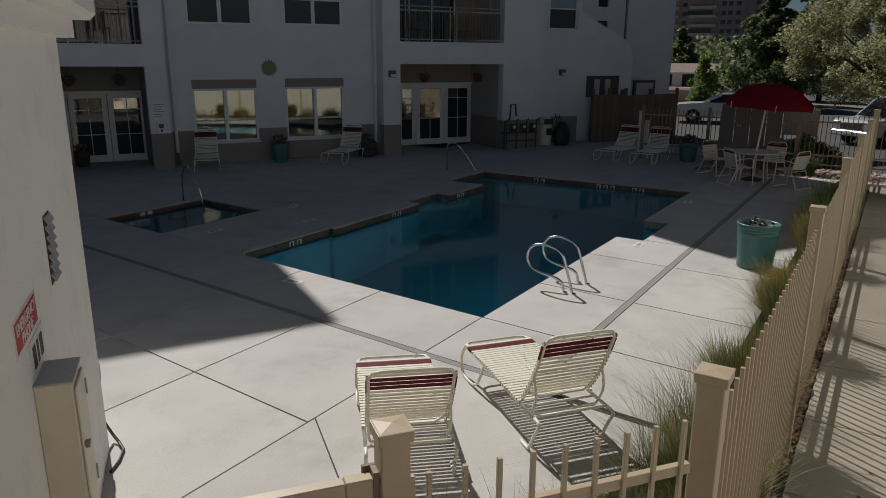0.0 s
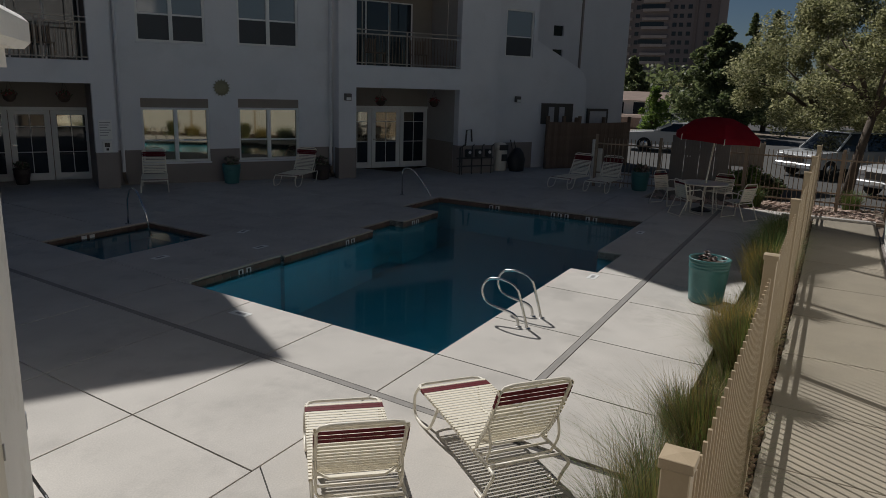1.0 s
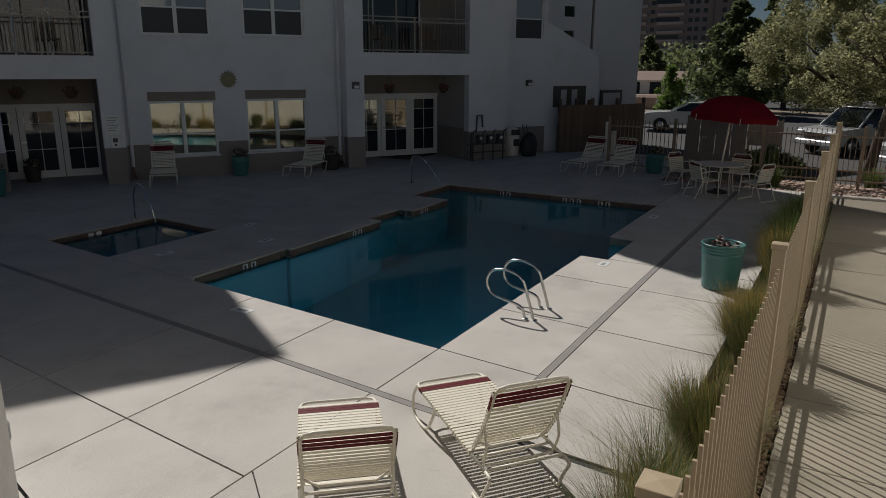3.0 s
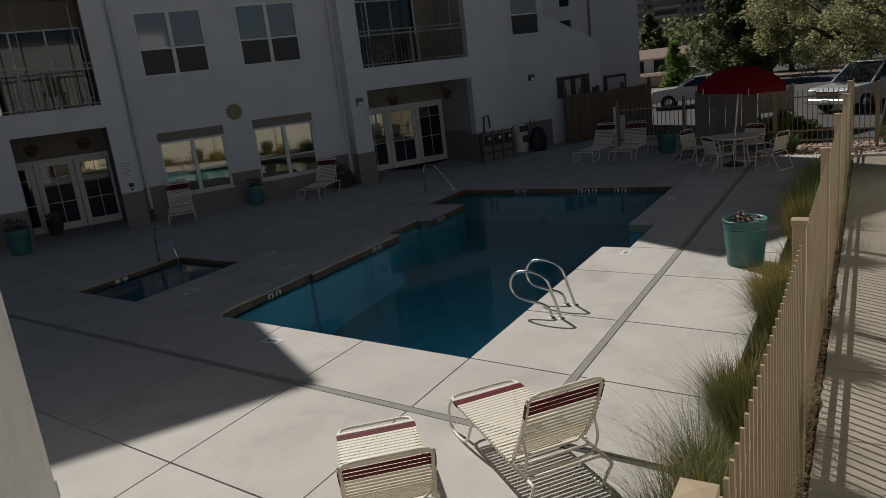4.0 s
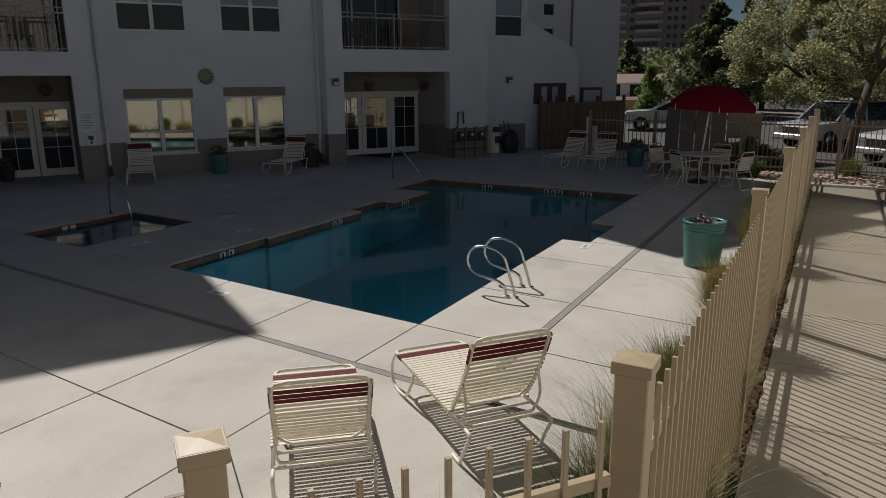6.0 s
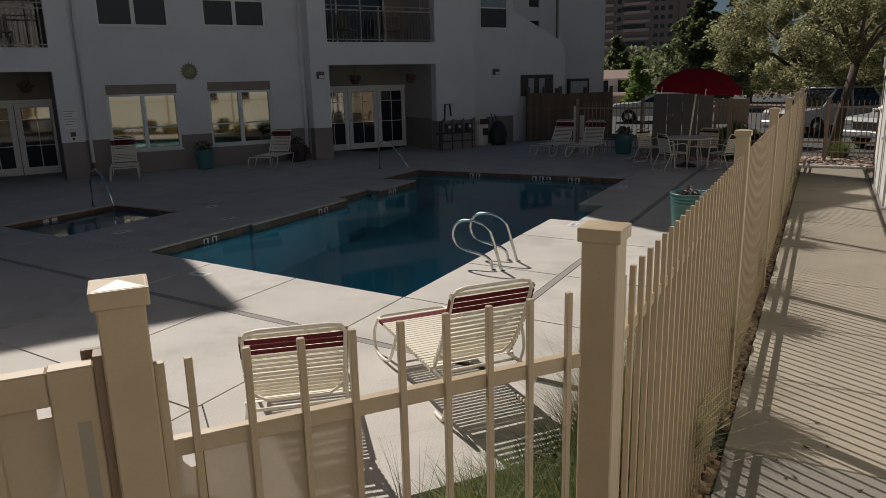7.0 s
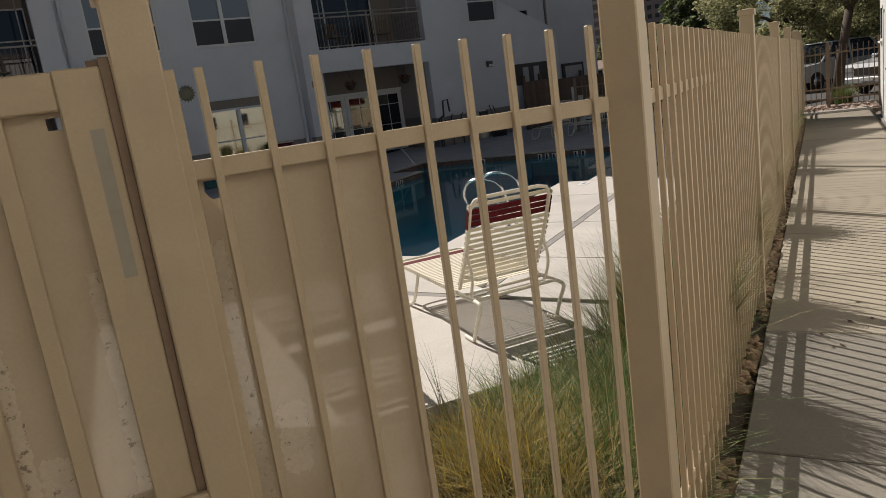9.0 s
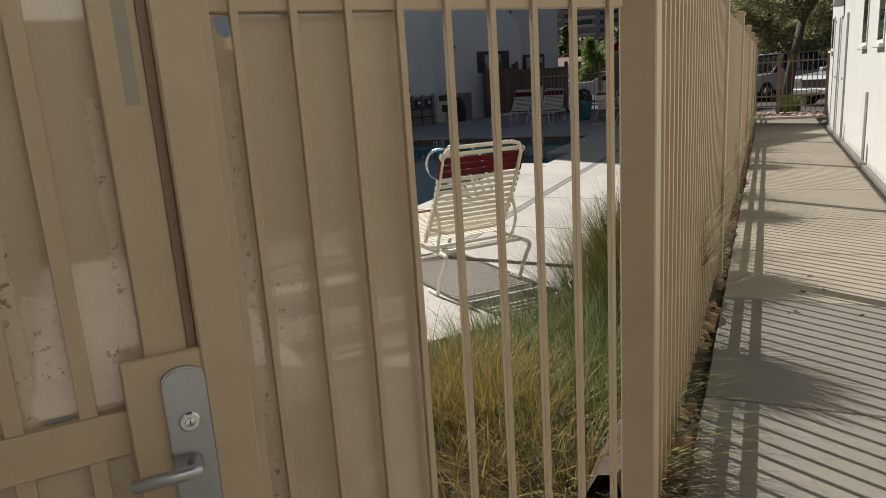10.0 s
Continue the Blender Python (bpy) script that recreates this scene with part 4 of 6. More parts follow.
# ---- loungers ----
def lounger(m, back_deg, label, seat_len=1.30, back_len=0.742, w=0.313):
    """Strap lounger; local x runs from the foot end to the head, z up."""
    t = thing("sun_lounger", m, label, "lounge chair", "pool loungers")
    zs = 0.32
    total = 1.61
    R = 0.0135
    # seat frame: one bent tube round foot end and both sides
    pts = [(total - 0.10, -w, zs - 0.015), (0.08, -w, zs), (0.02, -w + 0.02, zs), (0.0, -w + 0.08, zs), (0.0, w - 0.08, zs), (0.02, w - 0.02, zs), (0.08, w, zs), (total - 0.10, w, zs - 0.015)]
    part("seat_frame", tubem(pts, R, 8), PAINTW, t, smooth=True)
    part("crossbar", tubem([(total - 0.12, -w, zs - 0.016), (total - 0.12, w, zs - 0.016)], R, 8), PAINTW, t, smooth=True)
    part("crossbar", tubem([(seat_len, -w, zs - 0.02), (seat_len, w, zs - 0.02)], R * 0.9, 8), PAINTW, t, smooth=True)
    for s in (-1, 1):
        # front leg curves down to the ground, back along it and up again
        part("leg", tubem(rounded([(0.05, s * w, zs), (-0.03, s * (w + 0.012), 0.20), (-0.01, s * (w + 0.02), 0.07), (0.06, s * (w + 0.02), 0.018), (0.20, s * (w + 0.02), 0.016), (0.34, s * (w + 0.015), 0.05), (0.44, s * (w + 0.01), 0.18), (0.50, s * w, zs - 0.01)]), R, 8), PAINTW, t, smooth=True)
        # rear leg: the side tube bends down at the head end and sweeps forward again
        part("leg", tubem(rounded([(total - 0.10, s * w, zs - 0.015), (total - 0.03, s * (w + 0.002), zs - 0.02), (total - 0.02, s * (w + 0.004), zs - 0.05), (total - 0.09, s * (w + 0.006), 0.16), (total - 0.155, s * (w + 0.010), 0.04), (total - 0.18, s * (w + 0.010), 0.016), (total - 0.30, s * (w + 0.010), 0.016)]), R, 8), PAINTW, t, smooth=True)
    ca, sa = math.cos(radians(back_deg)), math.sin(radians(back_deg))
    hx, hz = seat_len - 0.06, zs + 0.015

    def bp(d, y, off=0.0):
        bow = 0.03 * math.sin(min(d / back_len, 1) * math.pi)
        return Vector((hx + ca * d + sa * (bow + off), y, hz + sa * d - ca * (bow + off)))
    wb = w - 0.022
    pts = [bp(d, -wb) for d in (0, 0.15, 0.3, 0.45, 0.6, back_len - 0.07)] + [bp(back_len - 0.015, -wb + 0.03), bp(back_len, -wb + 0.09), bp(back_len, wb - 0.09), bp(back_len - 0.015, wb - 0.03)] + [bp(d, wb) for d in (back_len - 0.07, 0.6, 0.45, 0.3, 0.15, 0)]
    back = part("back_frame", tubem(pts, R, 8), PAINTW, t, smooth=True)
    part("back_stay", tubem(rounded([bp(0.34, -wb), bp(0.34, -wb).lerp(Vector((total - 0.16, -wb, zs)), 0.6) + Vector((0.03, 0, 0.02)), (total - 0.20, -wb + 0.01, zs - 0.01), (total - 0.18, -wb + 0.08, zs - 0.02), (total - 0.18, wb - 0.08, zs - 0.02), (total - 0.20, wb - 0.01, zs - 0.01), bp(0.34, wb).lerp(Vector((total - 0.16, wb, zs)), 0.6) + Vector((0.03, 0, 0.02)), bp(0.34, wb)]), R * 0.8, 8), PAINTW, t, smooth=True)
    # arm-like curved brace under the back
    part("back_brace", tubem([bp(0.12, -wb)] + [bp(0.10, -wb + 0.1, 0.05), bp(0.10, wb - 0.1, 0.05)] + [bp(0.12, wb)], R * 0.8, 8), PAINTW, t, smooth=True)
    # straps
    bm = bmesh.new()
    add_box(bm, -0.0150, -w - R - 0.002, 0.010, 0.0150, w + R + 0.002, 0.0135)
    add_box(bm, -0.0150, -w - R - 0.004, -0.014, 0.0150, -w - R, 0.0135)
    add_box(bm, -0.0150, w + R, -0.014, 0.0150, w + R + 0.004, 0.0135)
    st = mesh_of(bm, "strap", STRAP)
    bm = bmesh.new()
    add_box(bm, -0.0150, -w - R - 0.002, 0.010, 0.0150, w + R + 0.002, 0.0135)
    add_box(bm, -0.0150, -w - R - 0.004, -0.014, 0.0150, -w - R, 0.0135)
    add_box(bm, -0.0150, w + R, -0.014, 0.0150, w + R + 0.004, 0.0135)
    sm = mesh_of(bm, "strap", MAROON)
    x = 0.10
    k = 0
    while x < seat_len - 0.05:
        red = k in (1, 2)
        part("strap", sm if red else st, None, t, "maroon vinyl strap" if red else "", m=pose(x, 0, zs) @ Matrix.Diagonal((1.40 if red else 0.95, 1, 1, 1)))
        x += 0.0455
        k += 1
    d = 0.05
    sy = (wb + R) / (w + R)
    while d < back_len - 0.045:
        top = back_len - d
        red = 0.10 < top < 0.192
        a = bp(d, 0)
        part("strap", sm if red else st, None, t, "maroon vinyl strap" if red else "", m=Matrix.Translation(a) @ pose(0, 0, 0, 0, -back_deg, 0) @ Matrix.Diagonal((1.40 if red else 0.98, sy, 1, 1)))
        d += 0.0455
    return t


lounger(pose(2.46, 3.13, 0, 0, 0, 180 + 41), 55, "cream strap lounger with maroon bands beside the pool")
lounger(pose(3.327, 2.544, 0, 0, 0, 180 + 51.1), 61, "cream strap lounger with raised back by the planting")
FAR = "cream strap lounger in the shade of the building"
lounger(pose(10.15, 14.85, 0, 0, 0, 50), 60, FAR)
lounger(pose(13.12, 13.10, 0, 0, 0, 16), 62, FAR)
lounger(pose(18.15, 6.82, 0, 0, 0, -9), 60, FAR)
lounger(pose(18.1, 5.68, 0, 0, 0, -3), 60, FAR)


# ---- patio table, chairs, umbrella ----
def patio_chair(m):
    t = thing("patio_chair", m, "cream strap patio armchair with a dark red head strap", "chair", "chairs round the table")
    w, R = 0.27, 0.013
    for s in (-1, 1):
        part("side_frame", tubem([(0.30, s * w, 0.0), (0.27, s * w, 0.40), (0.25, s * w, 0.62), (0.18, s * w, 0.66), (-0.12, s * w, 0.64), (-0.22, s * w, 0.60)], R, 8), PAINTW, t, smooth=True)
        part("rear_leg", tubem([(-0.33, s * w, 0.0), (-0.15, s * w, 0.40)], R, 8), PAINTW, t, smooth=True)
    part("base_bar", tubem([(0.30, -w, 0.012), (0.30, w, 0.012)], R, 8), PAINTW, t)
    part("base_bar", tubem([(-0.33, -w, 0.012), (-0.33, w, 0.012)], R, 8), PAINTW, t)
    part("seat_frame", tubem([(-0.16, -w, 0.40), (0.27, -w, 0.43), (0.27, w, 0.43), (-0.16, w, 0.40)], R, 8, True), PAINTW, t)
    bw = w - 0.02
    part("back_frame", tubem([(-0.14, -bw, 0.40), (-0.24, -bw, 0.80), (-0.26, -bw + 0.05, 0.88), (-0.26, bw - 0.05, 0.88), (-0.24, bw, 0.80), (-0.14, bw, 0.40)], R, 8), PAINTW, t, smooth=True)
    for i in range(8):
        part("strap", boxm(-0.12 + i * 0.049, -w - 0.012, 0.432, -0.08 + i * 0.049, w + 0.012, 0.437), STRAP, t)
    for i in range(8):
        z = 0.46 + i * 0.048
        x = -0.14 - 0.25 * (z - 0.40)
        part("strap", boxm(x + 0.012, -bw - 0.012, z - 0.02, x + 0.017, bw + 0.012, z + 0.02), MAROON if i == 7 else STRAP, t)
    return t


TX, TY = 17.0, 2.48
table = thing("patio_table", pose(TX, TY, 0), "round cream patio table with umbrella hole", "table")
part("tabletop", lathem([(0.58, 0.70), (0.61, 0.71), (0.61, 0.73), (0.59, 0.735)], 32), PAINTW, table)
for a in (45, 135, 225, 315):
    c, s = math.cos(radians(a)), math.sin(radians(a))
    part("leg", tubem([(0.42 * c, 0.42 * s, 0.70), (0.40 * c, 0.40 * s, 0.4), (0.47 * c, 0.47 * s, 0.0)], 0.014, 8), PAINTW, table)
patio_chair(pose(TX - 0.86, TY + 0.24, 0, 0, 0, -48))
patio_chair(pose(TX + 0.45, TY + 1.02, 0, 0, 0, -118))
patio_chair(pose(TX - 0.62, TY - 0.98, 0, 0, 0, 62))
patio_chair(pose(TX + 0.85, TY - 0.30, 0, 0, 0, 162))

umb = thing("patio_umbrella", pose(TX - 0.02, TY, 0), "dark red fabric umbrella on a pale pole through the table", "umbrella")
FABRIC = mat("dark_red_canvas", (0.32, 0.014, 0.034), 0.8, var=0.15, scale=6, fine=200, bump=0.2)
_N, _L = FABRIC.node_tree.nodes, FABRIC.node_tree.links
_tr, _ms = _N.new("ShaderNodeBsdfTranslucent"), _N.new("ShaderNodeMixShader")
_tr.inputs["Color"].default_value = (0.62, 0.025, 0.06, 1)
_ms.inputs[0].default_value = 0.5
_L.new(_N["Principled BSDF"].outputs[0], _ms.inputs[1])
_L.new(_tr.outputs[0], _ms.inputs[2])
_L.new(_ms.outputs[0], _N["Material Output"].inputs["Surface"])
part("pole", tubem([(-0.02, 0.02, 0.02), (0.06, -0.18, 2.34)], 0.022, 10), PAINTW, umb)
part("base", lathem([(0.24, 0.0), (0.25, 0.03), (0.10, 0.08), (0.04, 0.12), (0.035, 0.3)], 20), DARKIRON, umb)
bm = bmesh.new()
n, rr = 6, 1.06
UC = Vector((0.06, -0.18, 0))
TILT = Matrix.Rotation(radians(3.5), 4, "X")


def canopy_point(r, a, z):
    return UC + Vector((0, 0, 1.85)) + TILT @ Vector((r * math.cos(a), r * math.sin(a), z - 1.85))


apex = bm.verts.new(canopy_point(0, 0, 2.40))
tops, mids, rims, hems = [], [], [], []
for i in range(n * 4):
    a = i * math.tau / (n * 4) + 0.3
    sag = (0.0, 0.05, 0.07, 0.05)[i % 4]
    tops.append(bm.verts.new(canopy_point(0.30, a, 2.385)))
    mids.append(bm.verts.new(canopy_point(0.68 * (1 - sag * 0.5), a, 2.26 - sag * 0.3)))
    rims.append(bm.verts.new(canopy_point(rr * (1 - sag), a, 1.95 + sag * 0.2)))
    hems.append(bm.verts.new(canopy_point(rr * (1 - sag), a, 1.81 + sag * 0.25)))
for i in range(n * 4):
    k = (i + 1) % (n * 4)
    bm.faces.new((apex, tops[i], tops[k]))
    bm.faces.new((tops[i], mids[i], mids[k], tops[k]))
    bm.faces.new((mids[i], rims[i], rims[k], mids[k]))
    bm.faces.new((rims[i], hems[i], hems[k], rims[k]))
bmesh.ops.solidify(bm, geom=bm.faces[:], thickness=0.004)
part("canopy", bm, FABRIC, umb)
for i in range(n):
    a = i * math.tau / n + 0.3
    part("rib", tubem([canopy_point(0, 0, 2.36), canopy_point(0.68, a, 2.225), canopy_point(rr, a, 1.91)], 0.008, 6), PAINTW, umb)
    part("rib_end", tubem([canopy_point(rr + 0.008, a, 1.94), canopy_point(rr + 0.008, a, 1.79)], 0.010, 6), PAINTW, umb)


# ---- planters ----
def pot(m, r0, r1, h, label, grooves=3, plant=None, seed=1, material=None):
    t = thing("planter_pot", m, label, "flower pot", "planter pots")
    prof = [(r0 * 0.9, 0.0), (r0, 0.02), (r0 * 1.02, 0.06)]
    for i in range(8):
        f = (i + 1) / 9
        prof.append((r0 + (r1 - r0) * f, 0.06 + (h - 0.22) * f))
    for i in range(grooves):
        z = h - 0.155 + i * 0.045
        prof += [(r1 * 0.985, z), (r1 * 1.015, z + 0.012), (r1 * 1.015, z + 0.030), (r1 * 0.985, z + 0.040)]
    prof += [(r1 * 1.05, h - 0.02), (r1 * 1.06, h), (r1 * 0.98, h + 0.004), (r1 * 0.93, h - 0.01), (r1 * 0.9, h - 0.09)]
    part("pot_body", lathem(prof, 32), material or TEAL, t, smooth=True)
    part("soil", lathem([(r1 * 0.9, h - 0.075), (r1 * 0.4, h - 0.06), (0.02, h - 0.055)], 20), SOIL, t)
    if plant:
        rng = random.Random(seed)
        bm = bmesh.new()
        plant(bm, r1, h, rng)
        part("plant", bm, [SUCC, SUCC2, LEAF_D], t, "dark rosette succulents" if grooves == 3 and h > 0.6 else "")
    return t


SUCC = mat("dusky_succulent", (0.10, 0.055, 0.05), 0.6, var=0.3, scale=20)
SUCC2 = mat("pale_succulent", (0.30, 0.25, 0.20), 0.6, var=0.3, scale=20)


def rosettes(bm, r, h, rng):
    for _ in range(11):
        a, d = rng.uniform(0, math.tau), r * 0.72 * math.sqrt(rng.random())
        c = Vector((d * math.cos(a), d * math.sin(a), h - 0.05 + rng.uniform(0.0, 0.10)))
        R = rng.uniform(0.05, 0.085)
        for ring, (cnt, el, ln) in enumerate(((9, 15, 1.0), (7, 40, 0.85), (5, 65, 0.6))):
            for k in range(cnt):
                b = k * math.tau / cnt + ring * 0.4 + rng.uniform(-0.1, 0.1)
                way = Vector((math.cos(b) * math.cos(radians(el)), math.sin(b) * math.cos(radians(el)), math.sin(radians(el))))
                side = Vector((-math.sin(b), math.cos(b), 0)) * R * 0.28
                f = bm.faces.new([bm.verts.new(p) for p in (c + way * R * 0.1 - side * 0.5, c + way * R * ln * 0.6 - side, c + way * R * ln, c + way * R * ln * 0.6 + side, c + way * R * 0.1 + side * 0.5)])
                f.material_index = rng.choice((0, 0, 1))


def shrub(bm, r, h, rng):
    leaf_ball(bm, (0, 0, h + 0.08), r * 0.85, 240, 0.05, rng, 0.7, 0, 3)


pot(pose(8.58, 1.04, 0), 0.245, 0.285, 0.66, "large teal glazed pot with dark rosette succulents", 3, rosettes, 4)
pot(BLDG @ pose(3.45, 0.05, 0), 0.20, 0.25, 0.55, "teal glazed pot with a small shrub", 2, shrub, 5)
pot(pose(19.6, 4.72, 0), 0.22, 0.27, 0.58, "teal glazed pot with a small shrub", 2, shrub, 6)
pot(BLDG @ pose(-2.55, -0.65, 0), 0.22, 0.28, 0.62, "teal glazed pot with a small shrub", 2, shrub, 7)
DKPOT = mat("dark_brown_pot", (0.045, 0.032, 0.028), 0.7, var=0.2)
pot(BLDG @ pose(-1.75, 1.45, 0), 0.16, 0.20, 0.42, "dark pot with shrub by the glazed doors", 1, shrub, 8, DKPOT)
pot(BLDG @ pose(6.18, 0.12, 0), 0.24, 0.28, 0.45, "dark brown pot standing by the wall", 1, shrub, 9, DKPOT)

# ---- gate, screen sheet and lock ----
SHEET = mat("glossy_tan_sheet", (0.475, 0.38, 0.255), 0.5, var=0.06, scale=4, fine=120, bump=0.06, stain=(0.54, 0.45, 0.325), stain_amount=0.5, stain_scale=3.6)
SPECKLED = mat("speckled_tan_sheet", (0.53, 0.445, 0.32), 0.5, var=0.12, scale=14, fine=90, bump=0.15, stain=(0.19, 0.14, 0.09), stain_amount=0.9, stain_scale=55, stain_from=(0.58, 0.64))


def clear_gloss(m, weight):
    """A smooth clear top coat that mirrors the sunlit paving in front of the gate."""
    p = m.node_tree.nodes["Principled BSDF"].inputs
    p["Coat Weight"].default_value, p["Coat Roughness"].default_value, p["Coat IOR"].default_value = weight, 0.035, 1.9


clear_gloss(SHEET, 1.0)
clear_gloss(SPECKLED, 0.8)
BROWNBAR = mat("weathered_brown_bar", (0.24, 0.17, 0.11), 0.6, var=0.15, scale=9)
STEELGREY = mat("satin_steel", (0.42, 0.43, 0.44), 0.38, 0.85, var=0.05, scale=9, fine=150, bump=0.03)
PATCH = mat("grey_touch_up", (0.30, 0.27, 0.21), 0.5, var=0.08, scale=9)
bm = wall_with_holes(0.635, 1.07, 0.10, 1.545, -0.0245, -0.0185, [(0.980, 1.018, 1.494, 1.532)])
for x, k in ((0.980, 1), (1.018, -1)):      # rounded lower corners of the cut-out
    vs = [bm.verts.new((x + k * dx, y, 1.494 + dz)) for y in (-0.0245, -0.0185) for dx, dz in ((0, 0), (0.014, 0), (0.006, 0.007), (0, 0.018))]
    bm.faces.new(vs[:4])
    bm.faces.new(vs[:3:-1])
    for i in range(4):
        bm.faces.new((vs[i], vs[(i + 1) % 4], vs[4 + (i + 1) % 4], vs[4 + i]))
sh = part("sheet", bm, SHEET, gate_panel, "scuffed tan sheet metal with a cut-out")
# thin brown strips on the sheet stand in for the shade beside each picket
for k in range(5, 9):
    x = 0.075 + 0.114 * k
    part("shade_line", boxm(x - 0.0125, -0.0184, 0.12, x - 0.0083, -0.0172, 1.536), RUSTIRON, sh, "dark strip for the shade beside a picket")


def ragged(x0, z0, x1, z1, y, rng, rough=0.003, step=0.006):
    """A thin worn patch with an uneven outline."""
    nx, nz = max(2, int((x1 - x0) / step)), max(2, int((z1 - z0) / step))
    walk_ = lambda: rng.uniform(-rough, rough)
    left = [x0 + walk_() for _ in range(nz + 1)]
    right = [x1 + walk_() for _ in range(nz + 1)]
    ends = max(1, nz // 8)
    for i in range(ends):
        k = (x1 - x0) * 0.22 * (1 - i / ends)
        left[nz - i] += k * rng.random()
        right[nz - i] -= k * rng.random()
        left[i] += k * rng.random()
        right[i] -= k * rng.random()
    bm = bmesh.new()
    rows = []
    for i in range(nz + 1):
        z = z0 + (z1 - z0) * i / nz
        rows.append([bm.verts.new((left[i] + (right[i] - left[i]) * j / nx, y, z + (walk_() if i in (0, nz) else 0))) for j in range(nx + 1)])
    for A, B in zip(rows, rows[1:]):
        for j in range(nx):
            bm.faces.new((A[j], A[j + 1], B[j + 1], B[j]))
    r_ = bmesh.ops.extrude_face_region(bm, geom=bm.faces[:])
    bmesh.ops.translate(bm, verts=[v for v in r_["geom"] if isinstance(v, bmesh.types.BMVert)], vec=(0, 0.0005, 0))
    return bm


rng = random.Random(5)
part("worn_strip", ragged(1.000, 0.16, 1.030, 1.41, -0.0184, rng, 0.004), SPECKLED, sh, "speckled worn strip")
part("worn_strip", ragged(0.905, 0.86, 0.968, 1.03, -0.0184, rng, 0.006), SPECKLED, sh, "speckled worn patch")
gate = thing("gate", PANEL, "closed tan steel gate with a lever lock", "gate")
part("sheet", wall_with_holes(1.225, 2.20, 0.10, 1.715, -0.016, -0.010, [(1.240, 1.264, 1.668, 1.690)]), SHEET, gate, "scuffed tan sheet metal")
for a, b, z0, z1 in ((1.238, 1.262, 0.83, 1.40), (1.264, 1.300, 0.818, 0.94), (1.366, 1.420, 0.90, 1.06), (1.425, 1.450, 0.83, 1.30), (1.485, 1.520, 0.818, 1.05)):
    part("worn_patch", ragged(a, z0, b, z1, -0.0098, rng, 0.004), SPECKLED, gate, "dark speckles of worn paint")
for x in (1.363, 1.485, 1.607):
    part("drip", boxm(x + 0.010, -0.0098, 0.8155, x + 0.060, -0.004, 0.823, 0.002), STEELGREY, gate, "bright bare metal edge")
part("stile", boxm(1.157, -0.022, 0.06, 1.236, 0.022, 1.77, 0.003), IRON, gate)
part("stile", boxm(2.20, -0.022, 0.06, 2.285, 0.022, 1.77, 0.003), IRON, gate)
part("top_rail", boxm(1.2365, -0.020, 1.70, 2.1995, 0.020, 1.768, 0.003), IRON, gate)
part("mid_rail", boxm(1.2365, -0.020, 0.725, 2.1995, 0.020, 0.815, 0.003), IRON, gate)
part("bottom_rail", boxm(1.2365, -0.020, 0.06, 2.1995, 0.020, 0.14, 0.003), IRON, gate)
for i in range(7):
    x = 1.346 + i * 0.122
    part("picket", boxm(x - 0.016, -0.009, 0.815, x + 0.016, 0.013, 1.70, 0.0015), IRON, gate)
    part("picket", boxm(x - 0.016, -0.009, 0.14, x + 0.016, 0.013, 0.725, 0.0015), IRON, gate)
part("touch_up", boxm(1.172, 0.0222, 1.38, 1.196, 0.0226, 1.66), PATCH, gate, "greyish touch-up paint")
# stop bar fixed to the post closes the gap behind the gate's edge
part("stop_bar", boxm(1.128, -0.040, 0.10, 1.178, -0.026, 1.785, 0.001), RUSTIRON, gate_panel, "dark steel gate stop")
part("stop_bar_cap", boxm(1.1385, -0.026, 0.10, 1.1562, 0.019, 1.785, 0.001), BROWNBAR, gate_panel)
# lock: backing box, plate, cylinder, lever
bx = part("lock_box", boxm(1.137, 0.0225, 0.56, 1.282, 0.040, 0.915, 0.003), IRON, gate)
bm = bmesh.new()
outline = [(-0.036, -0.158), (0.036, -0.158), (0.040, -0.154), (0.040, 0.125)] + [(0.040 * math.cos(radians(t_)), 0.125 + 0.026 * math.sin(radians(t_))) for t_ in range(15, 180, 15)] + [(-0.040, 0.125), (-0.040, -0.154)]
add_poly(bm, outline, 0.0, 0.009)
add_poly(bm, [(x * 0.93, z * 0.975) for x, z in outline], 0.009, 0.012)
for v in bm.verts:
    v.co = Vector((v.co.x, v.co.z, v.co.y))
pl = part("lock_plate", bm, STEELGREY, gate, "satin steel lock plate", m=pose(1.177, 0.0405, 0.737))
bm = bmesh.new()
add_lathe(bm, [(0.020, 0.0), (0.020, 0.005), (0.017, 0.008), (0.010, 0.008), (0.009, 0.0105), (0.002, 0.011)], 20)
bmesh.ops.transform(bm, matrix=pose(0, 0.012, 0.04, -90, 0, 0), verts=bm.verts[:])
cy = part("cylinder", bm, CHROME, pl, "key cylinder", smooth=False)
part("keyway", boxm(-0.0012, 0.0228, 0.034, 0.0012, 0.0234, 0.046), DARKIRON, cy)
bm = tubem([(0.0, 0.012, -0.045), (0.0, 0.040, -0.045), (0.004, 0.052, -0.045), (0.02, 0.055, -0.045), (0.120, 0.055, -0.042)], [0.016, 0.013, 0.0135, 0.0135, 0.0125], 12)
part("lever", bm, STEELGREY, pl, "steel lever handle", smooth=True)

